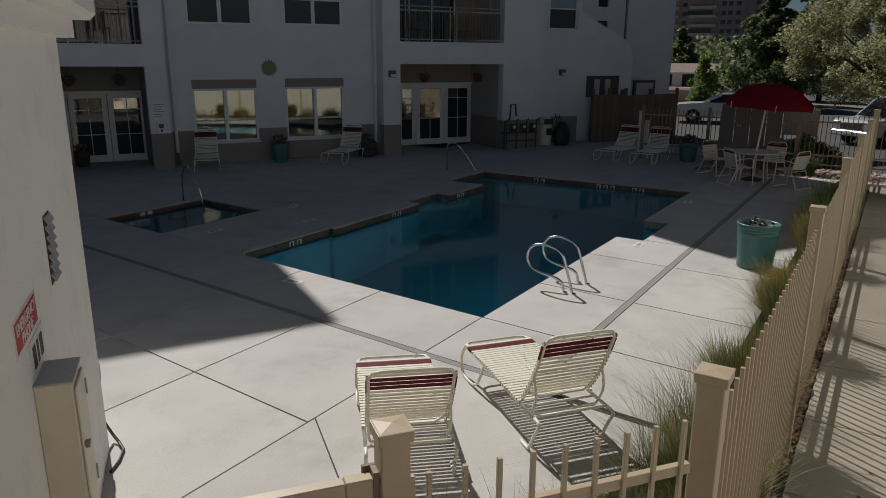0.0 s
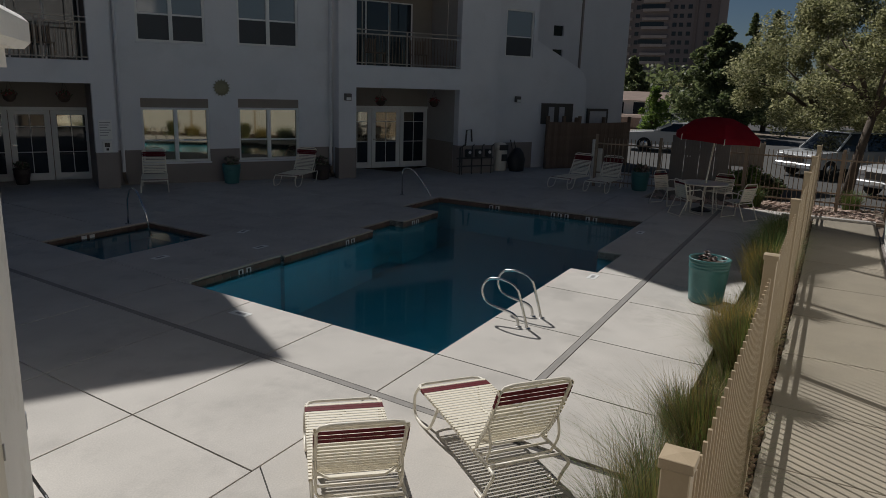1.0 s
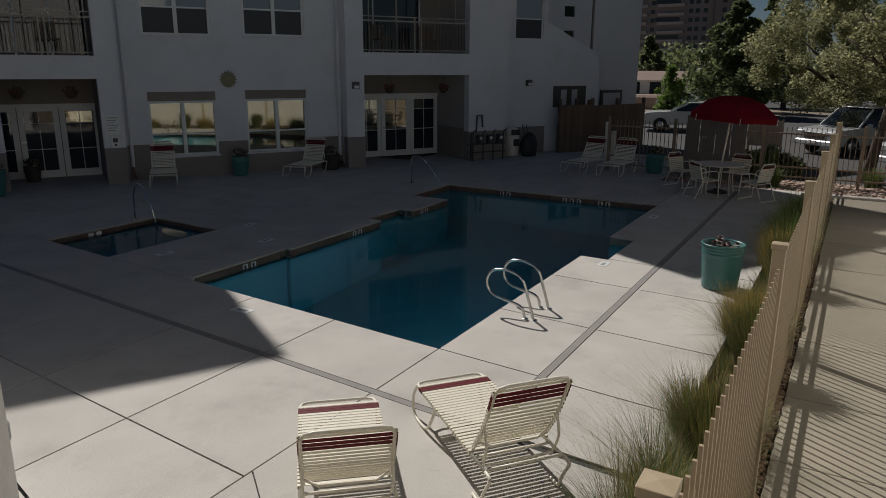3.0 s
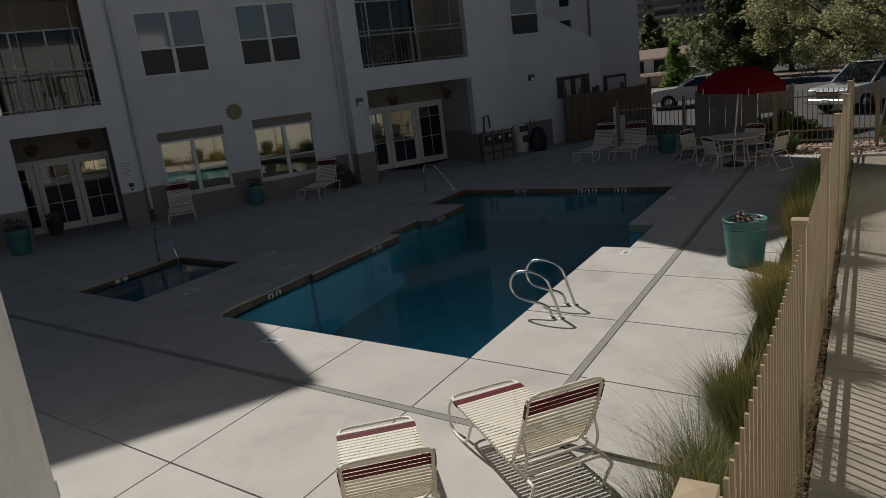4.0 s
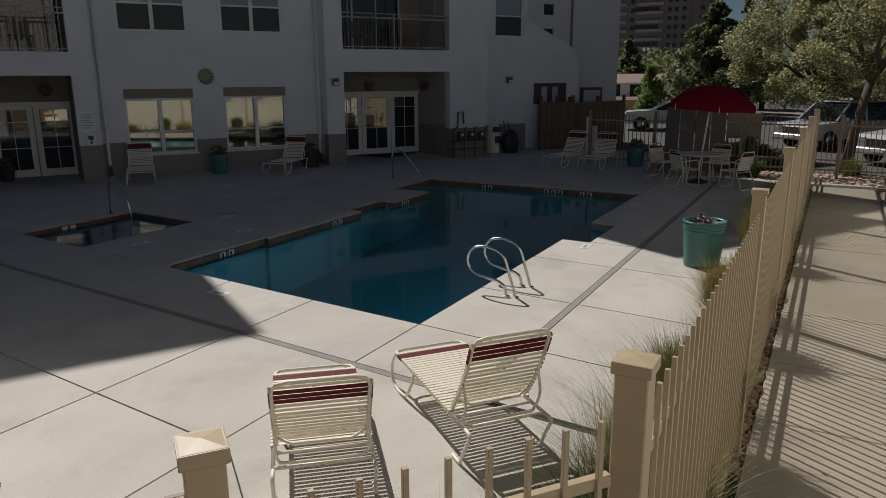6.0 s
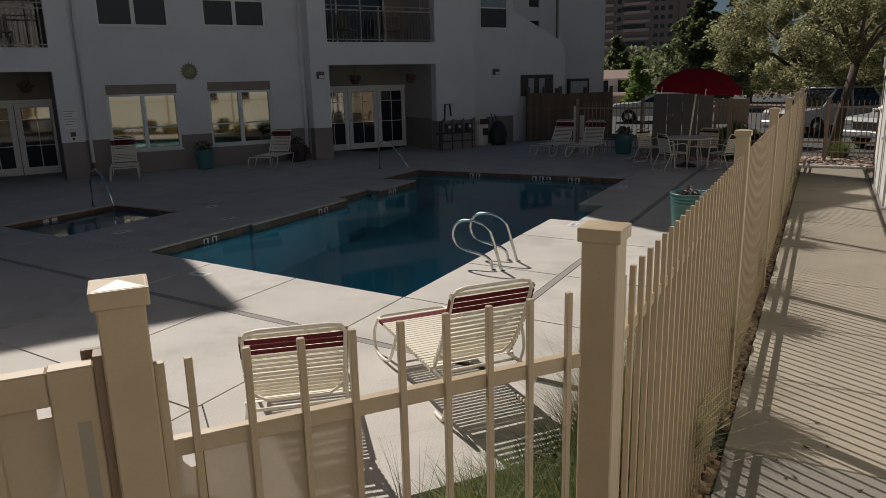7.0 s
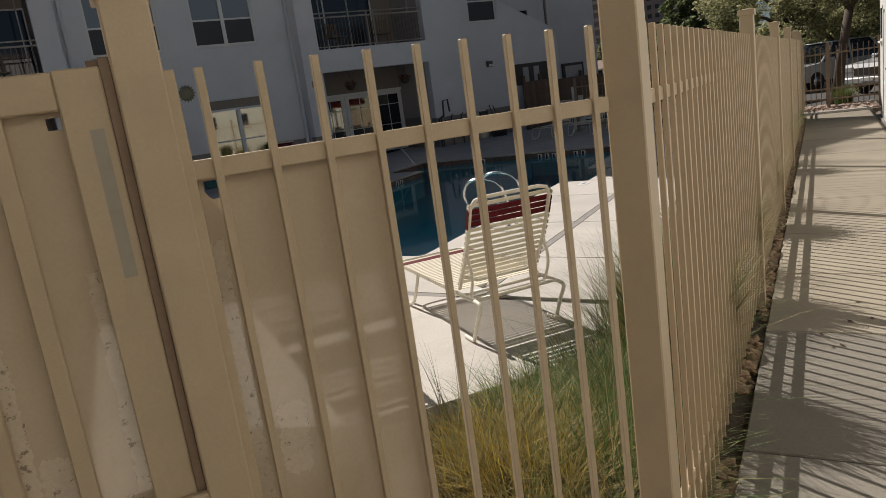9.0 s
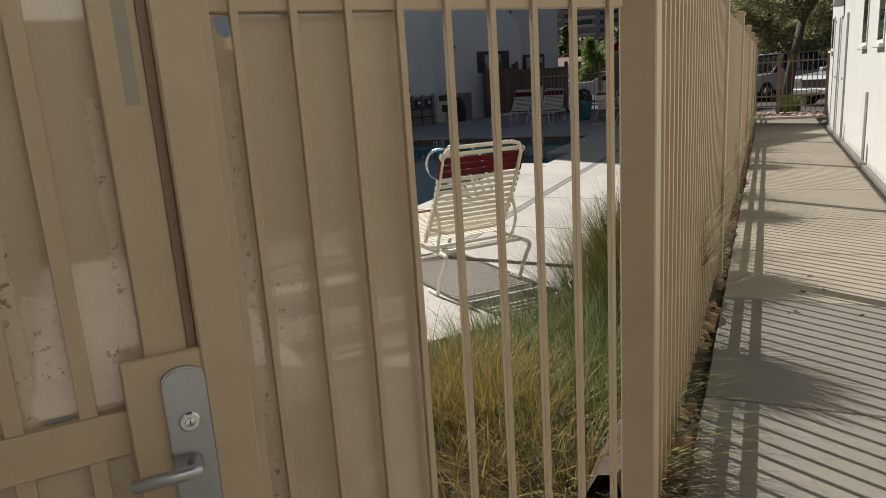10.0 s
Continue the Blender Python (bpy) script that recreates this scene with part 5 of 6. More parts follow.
# ---- wall fittings by the gate ----
WHITEBOX = mat("cream_enamel_box", (0.62, 0.57, 0.46), 0.45, var=0.05, scale=5, stain=(0.48, 0.42, 0.32), stain_amount=0.4, stain_scale=5)
LIDGREY = mat("grey_box_top", (0.40, 0.40, 0.42), 0.5)
ph = thing("phone_box", PANEL @ pose(2.31, -1.775, 1.10), "cream metal emergency phone box on a stucco wall", "phone box")
part("case", boxm(-0.16, -0.145, -0.42, 0.0, 0.145, 0.380, 0.006), WHITEBOX, ph)
part("lid", boxm(-0.165, -0.15, 0.3805, 0.0, 0.15, 0.388, 0.002), LIDGREY, ph, "grey sloping lid")
dr = part("door", boxm(-0.172, -0.125, -0.39, -0.1605, 0.125, 0.345, 0.004), WHITEBOX, ph)
part("hinge", boxm(-0.180, -0.132, 0.20, -0.166, -0.118, 0.28), STEELGREY, dr)
part("hinge", boxm(-0.180, -0.132, -0.28, -0.166, -0.118, -0.20), STEELGREY, dr)
part("latch", boxm(-0.195, 0.06, 0.02, -0.1725, 0.11, 0.045, 0.003), STEELGREY, dr, "steel turn latch")


def lettering(name, text, size, m, material, parent, depth=0.0015):
    cu = bpy.data.curves.new(name, "FONT")
    cu.body, cu.size, cu.align_x, cu.align_y, cu.extrude = text, size, "CENTER", "CENTER", depth
    cu.resolution_u = 3
    tmp = bpy.data.objects.new(name, cu)
    me = bpy.data.meshes.new_from_object(tmp)
    me.materials.clear()
    me.materials.append(material)
    bpy.data.objects.remove(tmp)
    return part(name, me, material, parent, m=m)


SIGNRED = mat("sign_red", (0.42, 0.03, 0.03), 0.5, var=0.08)
SIGNW = mat("sign_white", (0.72, 0.70, 0.66), 0.5, var=0.04)
# local frame of the sign: x along the wall away from the gate side, z out of the wall
SIGNF = PANEL @ Matrix.Translation((2.31, -1.69, 1.77)) @ Matrix(((0, 0, -1, 0), (-1, 0, 0, 0), (0, 1, 0, 0), (0, 0, 0, 1)))
sg = thing("emergency_sign", SIGNF, "red and white emergency phone sign on stucco", "sign")
part("board", boxm(-0.25, -0.08, 0.0, 0.25, 0.08, 0.004, 0.001), SIGNW, sg)
part("red_field", boxm(-0.235, -0.065, 0.0042, 0.235, 0.070, 0.0052), SIGNRED, sg, "red printed field")
lettering("lettering", "EMERGENCY", 0.075, pose(0, 0.028, 0.0068), SIGNW, sg)
lettering("lettering", "PHONE", 0.075, pose(0, -0.035, 0.0068), SIGNW, sg)
SIGNF2 = PANEL @ Matrix.Translation((2.31, -1.84, 1.575)) @ Matrix(((0, 0, -1, 0), (-1, 0, 0, 0), (0, 1, 0, 0), (0, 0, 0, 1)))
sg2 = thing("notice_plate", SIGNF2, "small white plate with dark figures on stucco", "sign")
part("board", boxm(-0.17, -0.10, 0.0, 0.17, 0.095, 0.004, 0.001), SIGNW, sg2)
for a, b in ((-0.12, -0.05), (-0.02, 0.02), (0.05, 0.12)):
    part("figure_bar", boxm(a, -0.05, 0.0042, b, 0.06, 0.0052), INK, sg2)
# louvred vent: slanted blades set into the wall
vt = thing("wall_vent", PANEL @ pose(2.31, -2.505, 1.915), "grey slanted louvre vent on stucco", "vent")
part("backing", boxm(-0.004, -0.09, -0.19, 0.0, 0.09, 0.19), DARKIRON, vt)
for k in range(7):
    bm = bmesh.new()
    add_box(bm, -0.012, -0.088, -0.022, -0.005, 0.088, 0.022, 0.001)
    part("slat", bm, LIDGREY, vt, m=pose(-0.008, 0, -0.155 + k * 0.052, 0, 28, 0))
# outlet box and cable on the wall's far end
ob = thing("outlet_box", PANEL @ pose(2.36, -3.75, 0.62), "grey weatherproof outlet box with hanging black cable", "outlet")
part("case", boxm(-0.05, -0.07, -0.07, 0.05, 0.0, 0.07, 0.008), LIDGREY, ob)
part("cable", tubem([(0, -0.05, -0.06), (0.0, -0.06, -0.25), (-0.02, -0.08, -0.42), (-0.07, -0.10, -0.56), (-0.12, -0.02, -0.60), (-0.16, 0.10, -0.607), (-0.14, 0.25, -0.607), (-0.09, 0.40, -0.607)], 0.012, 8), BLACKC, ob)

# ---- doors, window and lamp of the low side building ----
DOORW = mat("white_painted_door", (0.70, 0.69, 0.66), 0.5, var=0.03)
for x0, x1 in ((12.55, 13.5), (14.0, 14.95)):
    d = part("door", boxm(x0, -1.548, -0.05, x1, -1.53, 2.03, 0.004), DOORW, side_building)
    part("knob", lathem([(0.03, 0), (0.03, 0.02), (0.012, 0.03)], 10), CHROME, d, m=pose(x0 + 0.08, -1.53, 1.0, -90, 0, 0))
    for a, b in ((x0 - 0.08, x0), (x1, x1 + 0.08)):
        part("door_trim", boxm(a, -1.548, -0.05, b, -1.515, 2.1), STUCCO_S, d)
for x0 in (8.1, 9.75, 15.4):
    w = part("window", boxm(x0, -1.549, 1.55, x0 + 0.5, -1.543, 2.15), GLASS, side_building)
    bm = bmesh.new()
    for q in ((x0 - 0.04, 1.51, x0, 2.19), (x0 + 0.5, 1.51, x0 + 0.54, 2.19), (x0, 1.51, x0 + 0.5, 1.55), (x0, 2.15, x0 + 0.5, 2.19)):
        add_box(bm, q[0], -1.549, q[1], q[2], -1.535, q[3])
    part("window_frame", bm, STUCCO_S, w)
    part("window_sill", boxm(x0 - 0.06, -1.549, 1.46, x0 + 0.56, -1.49, 1.509, 0.006), STUCCO_S, w)
part("conduit", tubem([(9.2, -1.53, 0.0), (9.2, -1.53, 0.9)], 0.02, 8), STUCCO2, side_building)
wl = thing("wall_lamp", pose(13.6, -1.55, 2.40, 0, 0, 180), "grey box lamp on white stucco wall", "lamp")
part("housing", boxm(-0.12, -0.18, -0.12, 0.12, 0.0, 0.10, 0.02), LIDGREY, wl)
part("lens", boxm(-0.10, -0.17, -0.126, 0.10, -0.03, -0.1205), FRAME, wl)

# ---- planting bed ----
BED = tagged(part("planting_bed", boxm(0.06, 0.03, -0.16, 17.9, 0.66, -0.115), SOIL), "dark soil bed between deck and fence", "soil", kind="structure")
bm = bmesh.new()
add_poly(bm, [tuple((E1 * a + E2 * b)[:2]) for a, b in ((-1.1, 1.88), (0.93, 1.88), (0.93, 0.05), (0.05, 0.05))], -0.16, -0.118)
tagged(part("planting_bed", bm, SOIL), "dark soil bed behind the picket screen", "soil", kind="structure")


# low ridge of soil heaped against the fence
bm = bmesh.new()
prev = None
for i in range(357):
    x = 0.10 + i * 0.05
    top = 0.125 + 0.045 * math.sin(x * 4.3) * math.sin(x * 1.7 + 1) + 0.02 * math.sin(x * 19.0)
    cur = [bm.verts.new((x, y + 0.006 * math.sin(x * 23 + 9 * y), z)) for y, z in ((0.031, -0.13), (0.036, top * 0.5), (0.060, top), (0.12, top - 0.01), (0.20, 0.0), (0.34, -0.10), (0.40, -0.13))]
    if prev:
        for j in range(6):
            bm.faces.new((prev[j], prev[j + 1], cur[j + 1], cur[j]))
    prev = cur
g_ = tagged(part("soil_ridge", bm, SOIL), "low dark ridge of soil behind the fence", "soil", kind="structure")


def grass_mat(name, base, tip, rough=0.6, through=0.24):
    m = bpy.data.materials.new(name)
    m.use_nodes = True
    N, L = m.node_tree.nodes, m.node_tree.links
    b = N["Principled BSDF"]
    b.inputs["Roughness"].default_value = rough
    g = N.new("ShaderNodeNewGeometry")
    mx = N.new("ShaderNodeMix")
    mx.data_type = "RGBA"
    mx.inputs["A"].default_value = (*base, 1)
    mx.inputs["B"].default_value = (*tip, 1)
    L.new(g.outputs["Random Per Island"], mx.inputs["Factor"])
    L.new(mx.outputs["Result"], b.inputs["Base Color"])
    tr = N.new("ShaderNodeBsdfTranslucent")
    L.new(mx.outputs["Result"], tr.inputs["Color"])
    ms = N.new("ShaderNodeMixShader")
    ms.inputs[0].default_value = through
    L.new(b.outputs[0], ms.inputs[1])
    L.new(tr.outputs[0], ms.inputs[2])
    L.new(ms.outputs[0], N["Material Output"].inputs["Surface"])
    return m


G_GREEN = grass_mat("green_grass", (0.045, 0.105, 0.022), (0.18, 0.26, 0.07))
G_GOLD = grass_mat("golden_grass", (0.30, 0.205, 0.045), (0.55, 0.42, 0.11))
G_STRAW = grass_mat("straw_grass", (0.40, 0.34, 0.20), (0.14, 0.12, 0.05))
G_OLIVE = grass_mat("olive_grass", (0.13, 0.14, 0.04), (0.30, 0.26, 0.08))


def blades(bm, n, rng, r, h, lean, width=0.004, mi=(0,), seg=4, wind=(0, 0)):
    for _ in range(n):
        a = rng.uniform(0, math.tau)
        d = r * math.sqrt(rng.random())
        p = Vector((d * math.cos(a), d * math.sin(a), 0))
        out = a + rng.gauss(0, 0.5)
        L_ = h * rng.uniform(0.55, 1.1)
        ln = lean * rng.uniform(0.3, 1.3) * (0.3 + d / r)
        way = Vector((math.cos(out) + wind[0], math.sin(out) + wind[1], 0))
        side = Vector((-math.sin(out), math.cos(out), 0)) * width * rng.uniform(0.6, 1.3)
        prev = None
        mat_i = rng.choice(mi)
        for s in range(seg + 1):
            f = s / seg
            c = p + way * (L_ * ln * f * f) + Vector((0, 0, L_ * (f - 0.32 * ln * f * f)))
            w = side * (1 - f * 0.9)
            cur = (bm.verts.new(c - w), bm.verts.new(c + w))
            if prev:
                fc = bm.faces.new((prev[0], prev[1], cur[1], cur[0]))
                fc.material_index = mat_i
            prev = cur


G_BROWN = grass_mat("brown_dead_grass", (0.07, 0.045, 0.02), (0.19, 0.13, 0.065))
GM = [G_GREEN, G_GOLD, G_STRAW, G_OLIVE, G_BROWN]


def grass(x, y, spec, label, seed, z=-0.115):
    rng = random.Random(seed)
    t = thing("ornamental_grass", pose(x, y, z), label, "plant", "ornamental grasses")
    for n, r, h, lean, w, mi in spec:
        bm = bmesh.new()
        blades(bm, n, rng, r, h, lean, w, mi)
        part("blades", bm, GM, t)
    return t


WISP = "pale wispy ornamental grass clump leaning over the deck"
GOLDC = "golden upright grass clump by the fence"
grass(6.78, 0.42, ((2200, 0.27, 0.72, 0.40, 0.0035, (1, 1, 1, 1, 3)), (900, 0.20, 0.42, 0.5, 0.004, (0, 4, 4)), (140, 0.2, 0.5, 0.9, 0.003, (0, 2))), GOLDC, 1)
grass(6.80, 0.60, ((420, 0.16, 0.80, 1.15, 0.0026, (2, 2, 0)),), WISP, 2)
grass(7.9, 0.36, ((600, 0.22, 0.42, 0.6, 0.004, (0, 3, 2)),), "low green grass clump beside the fence", 11)
grass(8.8, 0.36, ((500, 0.22, 0.50, 0.5, 0.004, (3, 0, 2)),), "low green grass clump beside the fence", 3)
grass(10.2, 0.42, ((1000, 0.28, 0.80, 0.42, 0.004, (1, 1, 3)),), GOLDC, 4)
for k, x in enumerate((12.4, 13.3, 14.3)):
    grass(x, 0.40, ((900, 0.30, 0.75, 0.55, 0.006, (0, 0, 3)),), "tall green grass clump beside the fence", 70 + k)
grass(11.4, 0.40, ((1100, 0.30, 0.82, 0.55, 0.006, (0, 0, 3)),), "tall green grass clump beside the fence", 5)
grass(4.12, 0.42, ((2000, 0.27, 0.60, 0.45, 0.004, (3, 3, 0, 1, 4)), (70, 0.15, 0.80, 0.6, 0.004, (1,))), "olive yellow-green grass clump", 6)
grass(4.02, 0.60, ((340, 0.16, 0.78, 1.1, 0.0024, (2, 2, 0)),), WISP, 14)
grass(5.6, 0.36, ((700, 0.22, 0.45, 0.6, 0.004, (0, 3, 2)),), "low green grass clump", 12)
grass(3.60, 0.36, ((600, 0.22, 0.45, 0.6, 0.004, (0, 3, 2)),), "low green grass clump", 15)
grass(3.05, 0.60, ((380, 0.18, 0.85, 1.05, 0.0025, (2, 2, 0)),), WISP, 7)
grass(2.85, 0.42, ((1300, 0.28, 0.55, 0.55, 0.004, (3, 3, 0, 1)), (120, 0.15, 0.80, 0.8, 0.003, (2, 0))), "olive green grass clump with pale seed stalks", 8)
grass(2.45, 0.66, ((380, 0.18, 0.80, 1.0, 0.0025, (2, 2, 0)),), WISP, 9)
grass(1.90, 0.48, ((900, 0.28, 0.60, 0.8, 0.0035, (0, 2, 0)),), "green and straw grass clump", 10)
grass(1.35, 0.36, ((700, 0.24, 0.52, 0.8, 0.0035, (0, 0, 2)),), "green drooping grass clump", 13)
for k, (a, b_) in enumerate(((-0.45, 1.50), (-0.10, 1.56), (0.30, 1.60), (0.62, 1.60))):
    p = E1 * a + E2 * b_
    grass(p.x, p.y, ((80, 0.17, 0.55, 0.75, 0.0022, (2, 2, 0)),), WISP, 20 + k)
for k, (x, y) in enumerate(((1.46, 0.72), (0.92, 0.30), (1.31, 0.80), (1.08, 0.85), (1.15, 0.52), (0.70, 0.26), (1.40, 0.50), (1.66, 0.66))):
    grass(x, y, ((480, 0.22, 0.40, 0.85, 0.0045, (0, 0, 0, 3, 3)), (170, 0.22, 0.28, 1.2, 0.0045, (4, 2))), "dense green drooping grass clump", 30 + k)
for k, (x, y) in enumerate(((0.36, 0.66), (0.22, 0.46), (0.44, 0.40), (0.12, 0.64), (0.26, 0.28), (0.40, 0.84), (0.52, 0.56), (0.40, 0.20), (0.14, 0.22))):
    grass(x, y, ((130, 0.18, 0.34, 0.8, 0.0045, (3, 3, 1)), (620, 0.22, 0.27, 1.5, 0.0045, (4, 4, 4, 4, 2))), "curly brown dead grass clump", 150 + k)
for k, (x, y) in enumerate(((0.66, 0.76), (0.80, 0.58), (0.76, 0.92), (0.88, 0.74), (0.62, 0.98), (0.54, 0.60))):
    grass(x, y, ((520, 0.20, 0.40, 0.60, 0.0042, (1, 1, 1, 3, 2)), (420, 0.22, 0.26, 1.35, 0.0045, (4, 4, 4, 2))), "golden brown dry grass clump", 50 + k)
grass(2.10, 0.50, ((300, 0.15, 0.60, 0.4, 0.004, (1, 3)),), "yellow-topped grass clump by the deck", 60)

for k, (x, y) in enumerate(((1.25, 0.34), (1.75, 0.32), (2.25, 0.34), (0.8, 0.32))):
    grass(x, y, ((45, 0.14, 1.0, 0.42, 0.0026, (2, 0, 0)), (30, 0.10, 0.45, 1.3, 0.0026, (2, 0))), "sparse wispy straw grass by the fence", 90 + k)

for k, (x, y) in enumerate(((1.80, 0.24), (3.36, 0.24), (5.74, 0.24), (9.35, 0.24))):
    grass(x, y, ((3000, 0.15, 0.84, 0.28, 0.0075, (0, 3, 3, 4)), (90, 0.12, 1.05, 0.9, 0.0028, (0, 2))), "dense dark grass tuft close behind the fence", 110 + k)

# gravel strip between fence and walk: real stones
GRAVEL = mat("tan_gravel", (0.40, 0.275, 0.175), 0.9, var=0.25, scale=15, fine=120, per_object=0.35, bump=0.3)
bm = bmesh.new()
rng = random.Random(11)


def stone(bm, c, r, rng):
    v = bmesh.ops.create_icosphere(bm, subdivisions=1, radius=1.0)["verts"]
    sx, sy, sz = r * rng.uniform(0.8, 1.5), r * rng.uniform(0.6, 1.1), r * rng.uniform(0.45, 0.8)
    ang = rng.uniform(0, math.tau)
    for q in v:
        k = rng.uniform(0.8, 1.15)
        x, y = q.co.x * sx * k, q.co.y * sy * k
        q.co = Vector((c[0] + x * math.cos(ang) - y * math.sin(ang), c[1] + x * math.sin(ang) + y * math.cos(ang), c[2] + q.co.z * sz * k))


strip = tagged(part("gravel_strip", boxm(-0.6, -0.108, -0.2, 18.0, 0.028, -0.118), SOIL), "strip of loose tan gravel along the fence", "gravel", kind="structure")
protos = []
for k in range(6):
    b2 = bmesh.new()
    stone(b2, (0, 0, 0), 0.032, rng)
    protos.append(mesh_of(b2, "stone", GRAVEL))
for k in range(230):
    x = 0.2 + 5.2 * (k + rng.random()) / 230
    if 1.20 < x < 1.92 or 2.75 < x < 3.10:      # bare dark soil beside the tufts
        continue
    part("stone", protos[k % 6], GRAVEL, strip, m=pose(x, rng.uniform(-0.105, -0.02), -0.112 + rng.uniform(0, 0.012), rng.uniform(0, 40), 0, rng.uniform(0, 360)) @ Matrix.Scale(rng.uniform(0.5, 1.5), 4))
V, F = [], []
base = [(v.co.copy()) for v in protos[0].vertices]
polys = [tuple(p.vertices) for p in protos[0].polygons]
for k in range(900):
    x = rng.uniform(5.3, 17.9)
    o, s, a = Vector((x, rng.uniform(-0.105, 0.02), -0.110)), rng.uniform(0.5, 1.4), rng.uniform(0, math.tau)
    n0 = len(V)
    for q in base:
        V.append((o.x + s * (q.x * math.cos(a) - q.y * math.sin(a)), o.y + s * (q.x * math.sin(a) + q.y * math.cos(a)), o.z + s * q.z))
    F += [tuple(n0 + i for i in p) for p in polys]
me = bpy.data.meshes.new("gravel")
me.from_pydata(V, [], F)
me.materials.append(GRAVEL)
g_ = part("gravel", me, GRAVEL, strip)
g_["kind"] = "stuff"
# a few dead leaves on the walk
LEAFB = mat("dead_leaf", (0.16, 0.10, 0.05), 0.8, var=0.3)
rng = random.Random(3)
for k in range(7):
    bm = bmesh.new()
    s = rng.uniform(0.015, 0.03)
    bm.faces.new([bm.verts.new((x * s, y * s, 0.004 + 0.006 * abs(x))) for x, y in ((-1, 0), (0, -0.5), (1, 0.1), (0, 0.5))])
    bmesh.ops.solidify(bm, geom=bm.faces[:], thickness=0.001)
    tagged(part("dead_leaf", bm, LEAFB, None, m=pose(2.9 + rng.uniform(-0.4, 0.6), -0.62 + rng.uniform(-0.25, 0.2), WALK_Z + 0.001, 0, 0, rng.uniform(0, 360))), "small dry brown leaf on the walk", "leaf", "dead leaves")

# ---- far fence, screens, wooden enclosure ----
FARIRON = mat("tan_brown_steel", (0.27, 0.20, 0.135), 0.55, var=0.12)
far_fence = thing("fence", pose(19.6, -1.75, 0, 0, 0, 90), "brown steel picket fence before the car park", "fence")
FL = 7.9
for x in (0.0, 1.15, 3.55, 5.95, FL):
    bm = bmesh.new()
    add_box(bm, x - 0.04, -0.04, -0.14, x + 0.04, 0.04, 1.62, 0.004)
    part("post", bm, FARIRON, far_fence)
for z in (0.16, 0.42, 1.32):
    part("rail", boxm(0, -0.018, z, FL, 0.018, z + 0.04), FARIRON, far_fence)
bm = bmesh.new()
add_box(bm, -0.0095, -0.0095, 0.05, 0.0095, 0.0095, 1.52, 0.001)
pk = mesh_of(bm, "picket", FARIRON)
for i in range(1, int(FL / 0.12)):
    part("picket", pk, FARIRON, far_fence, m=pose(i * 0.12, -0.022, 0))
SCREENP = mat("grey_brown_screen_panel", (0.18, 0.158, 0.135), 0.85, var=0.12, scale=3)
scr = thing("privacy_screen", pose(19.50, 0.6, 0, 0, 0, 90), "grey brown slatted privacy screen panels on a fence", "screen")
for a, b in ((1.64, 2.03), (2.05, 2.45), (2.47, 2.87), (2.89, 3.25)):
    p = part("panel", boxm(a, -0.01, -0.07, b, 0.03, 1.74), SCREENP, scr)
    for k in range(5):
        part("slat", boxm(a + k * (b - a) / 5 + 0.01, 0.0305, 0.14, a + (k + 1) * (b - a) / 5 - 0.01, 0.038, 1.72), SCREENP, p)
SHEETTAN = mat("pale_tan_sheeting", (0.36, 0.30, 0.23), 0.8, var=0.1, scale=3)
cor = thing("sheet_screen", pose(22.2, 1.55, 0, 0, 0, 90), "pale tan corrugated sheet screen behind the fence", "screen")
for k in range(10):
    part("rib", boxm(k * 0.10, -0.014 if k % 2 else 0.0, 0.72, k * 0.10 + 0.098, 0.022, 1.50, 0.004), SHEETTAN, cor)
for x in (0.0, 0.93):
    part("post", boxm(x, -0.06, -0.11, x + 0.06, -0.015, 1.54), FARIRON, cor)
sgn = thing("fence_sign", pose(19.47, 3.35, 1.15, 0, 0, 90), "small white sign on the fence", "sign")
part("board", boxm(-0.1, 0, -0.02, 0.1, 0.006, 0.03), SIGNW, sgn)

woodf = thing("wooden_enclosure", BLDG @ pose(15.10, 0.30, 0), "weathered brown board enclosure against the white wall", "wooden fence")


def boards(parent, p0, p1, h, step=0.14):
    ln = math.hypot(p1[0] - p0[0], p1[1] - p0[1])
    a = math.degrees(math.atan2(p1[1] - p0[1], p1[0] - p0[0]))
    n = int(ln / step)
    bm = bmesh.new()
    add_box(bm, 0.003, -0.012, 0.0, step - 0.003, 0.012, h, 0.002)
    me = mesh_of(bm, "board", WOOD)
    for i in range(n):
        part("board", me, WOOD, parent, m=pose(p0[0], p0[1], 0, 0, 0, a) @ pose(i * step, 0, 0))
    for f in (0.0, 0.5, 1.0):
        part("post", boxm(-0.05, 0.012, -0.1, 0.05, 0.11, h + 0.22), WOOD, parent, m=pose(p0[0] + (p1[0] - p0[0]) * f, p0[1] + (p1[1] - p0[1]) * f, 0, 0, 0, a))


boards(woodf, (0.0, 0.0), (1.42, -0.12), 1.72)
boards(woodf, (1.46, 0.10), (4.9, 0.80), 1.66)
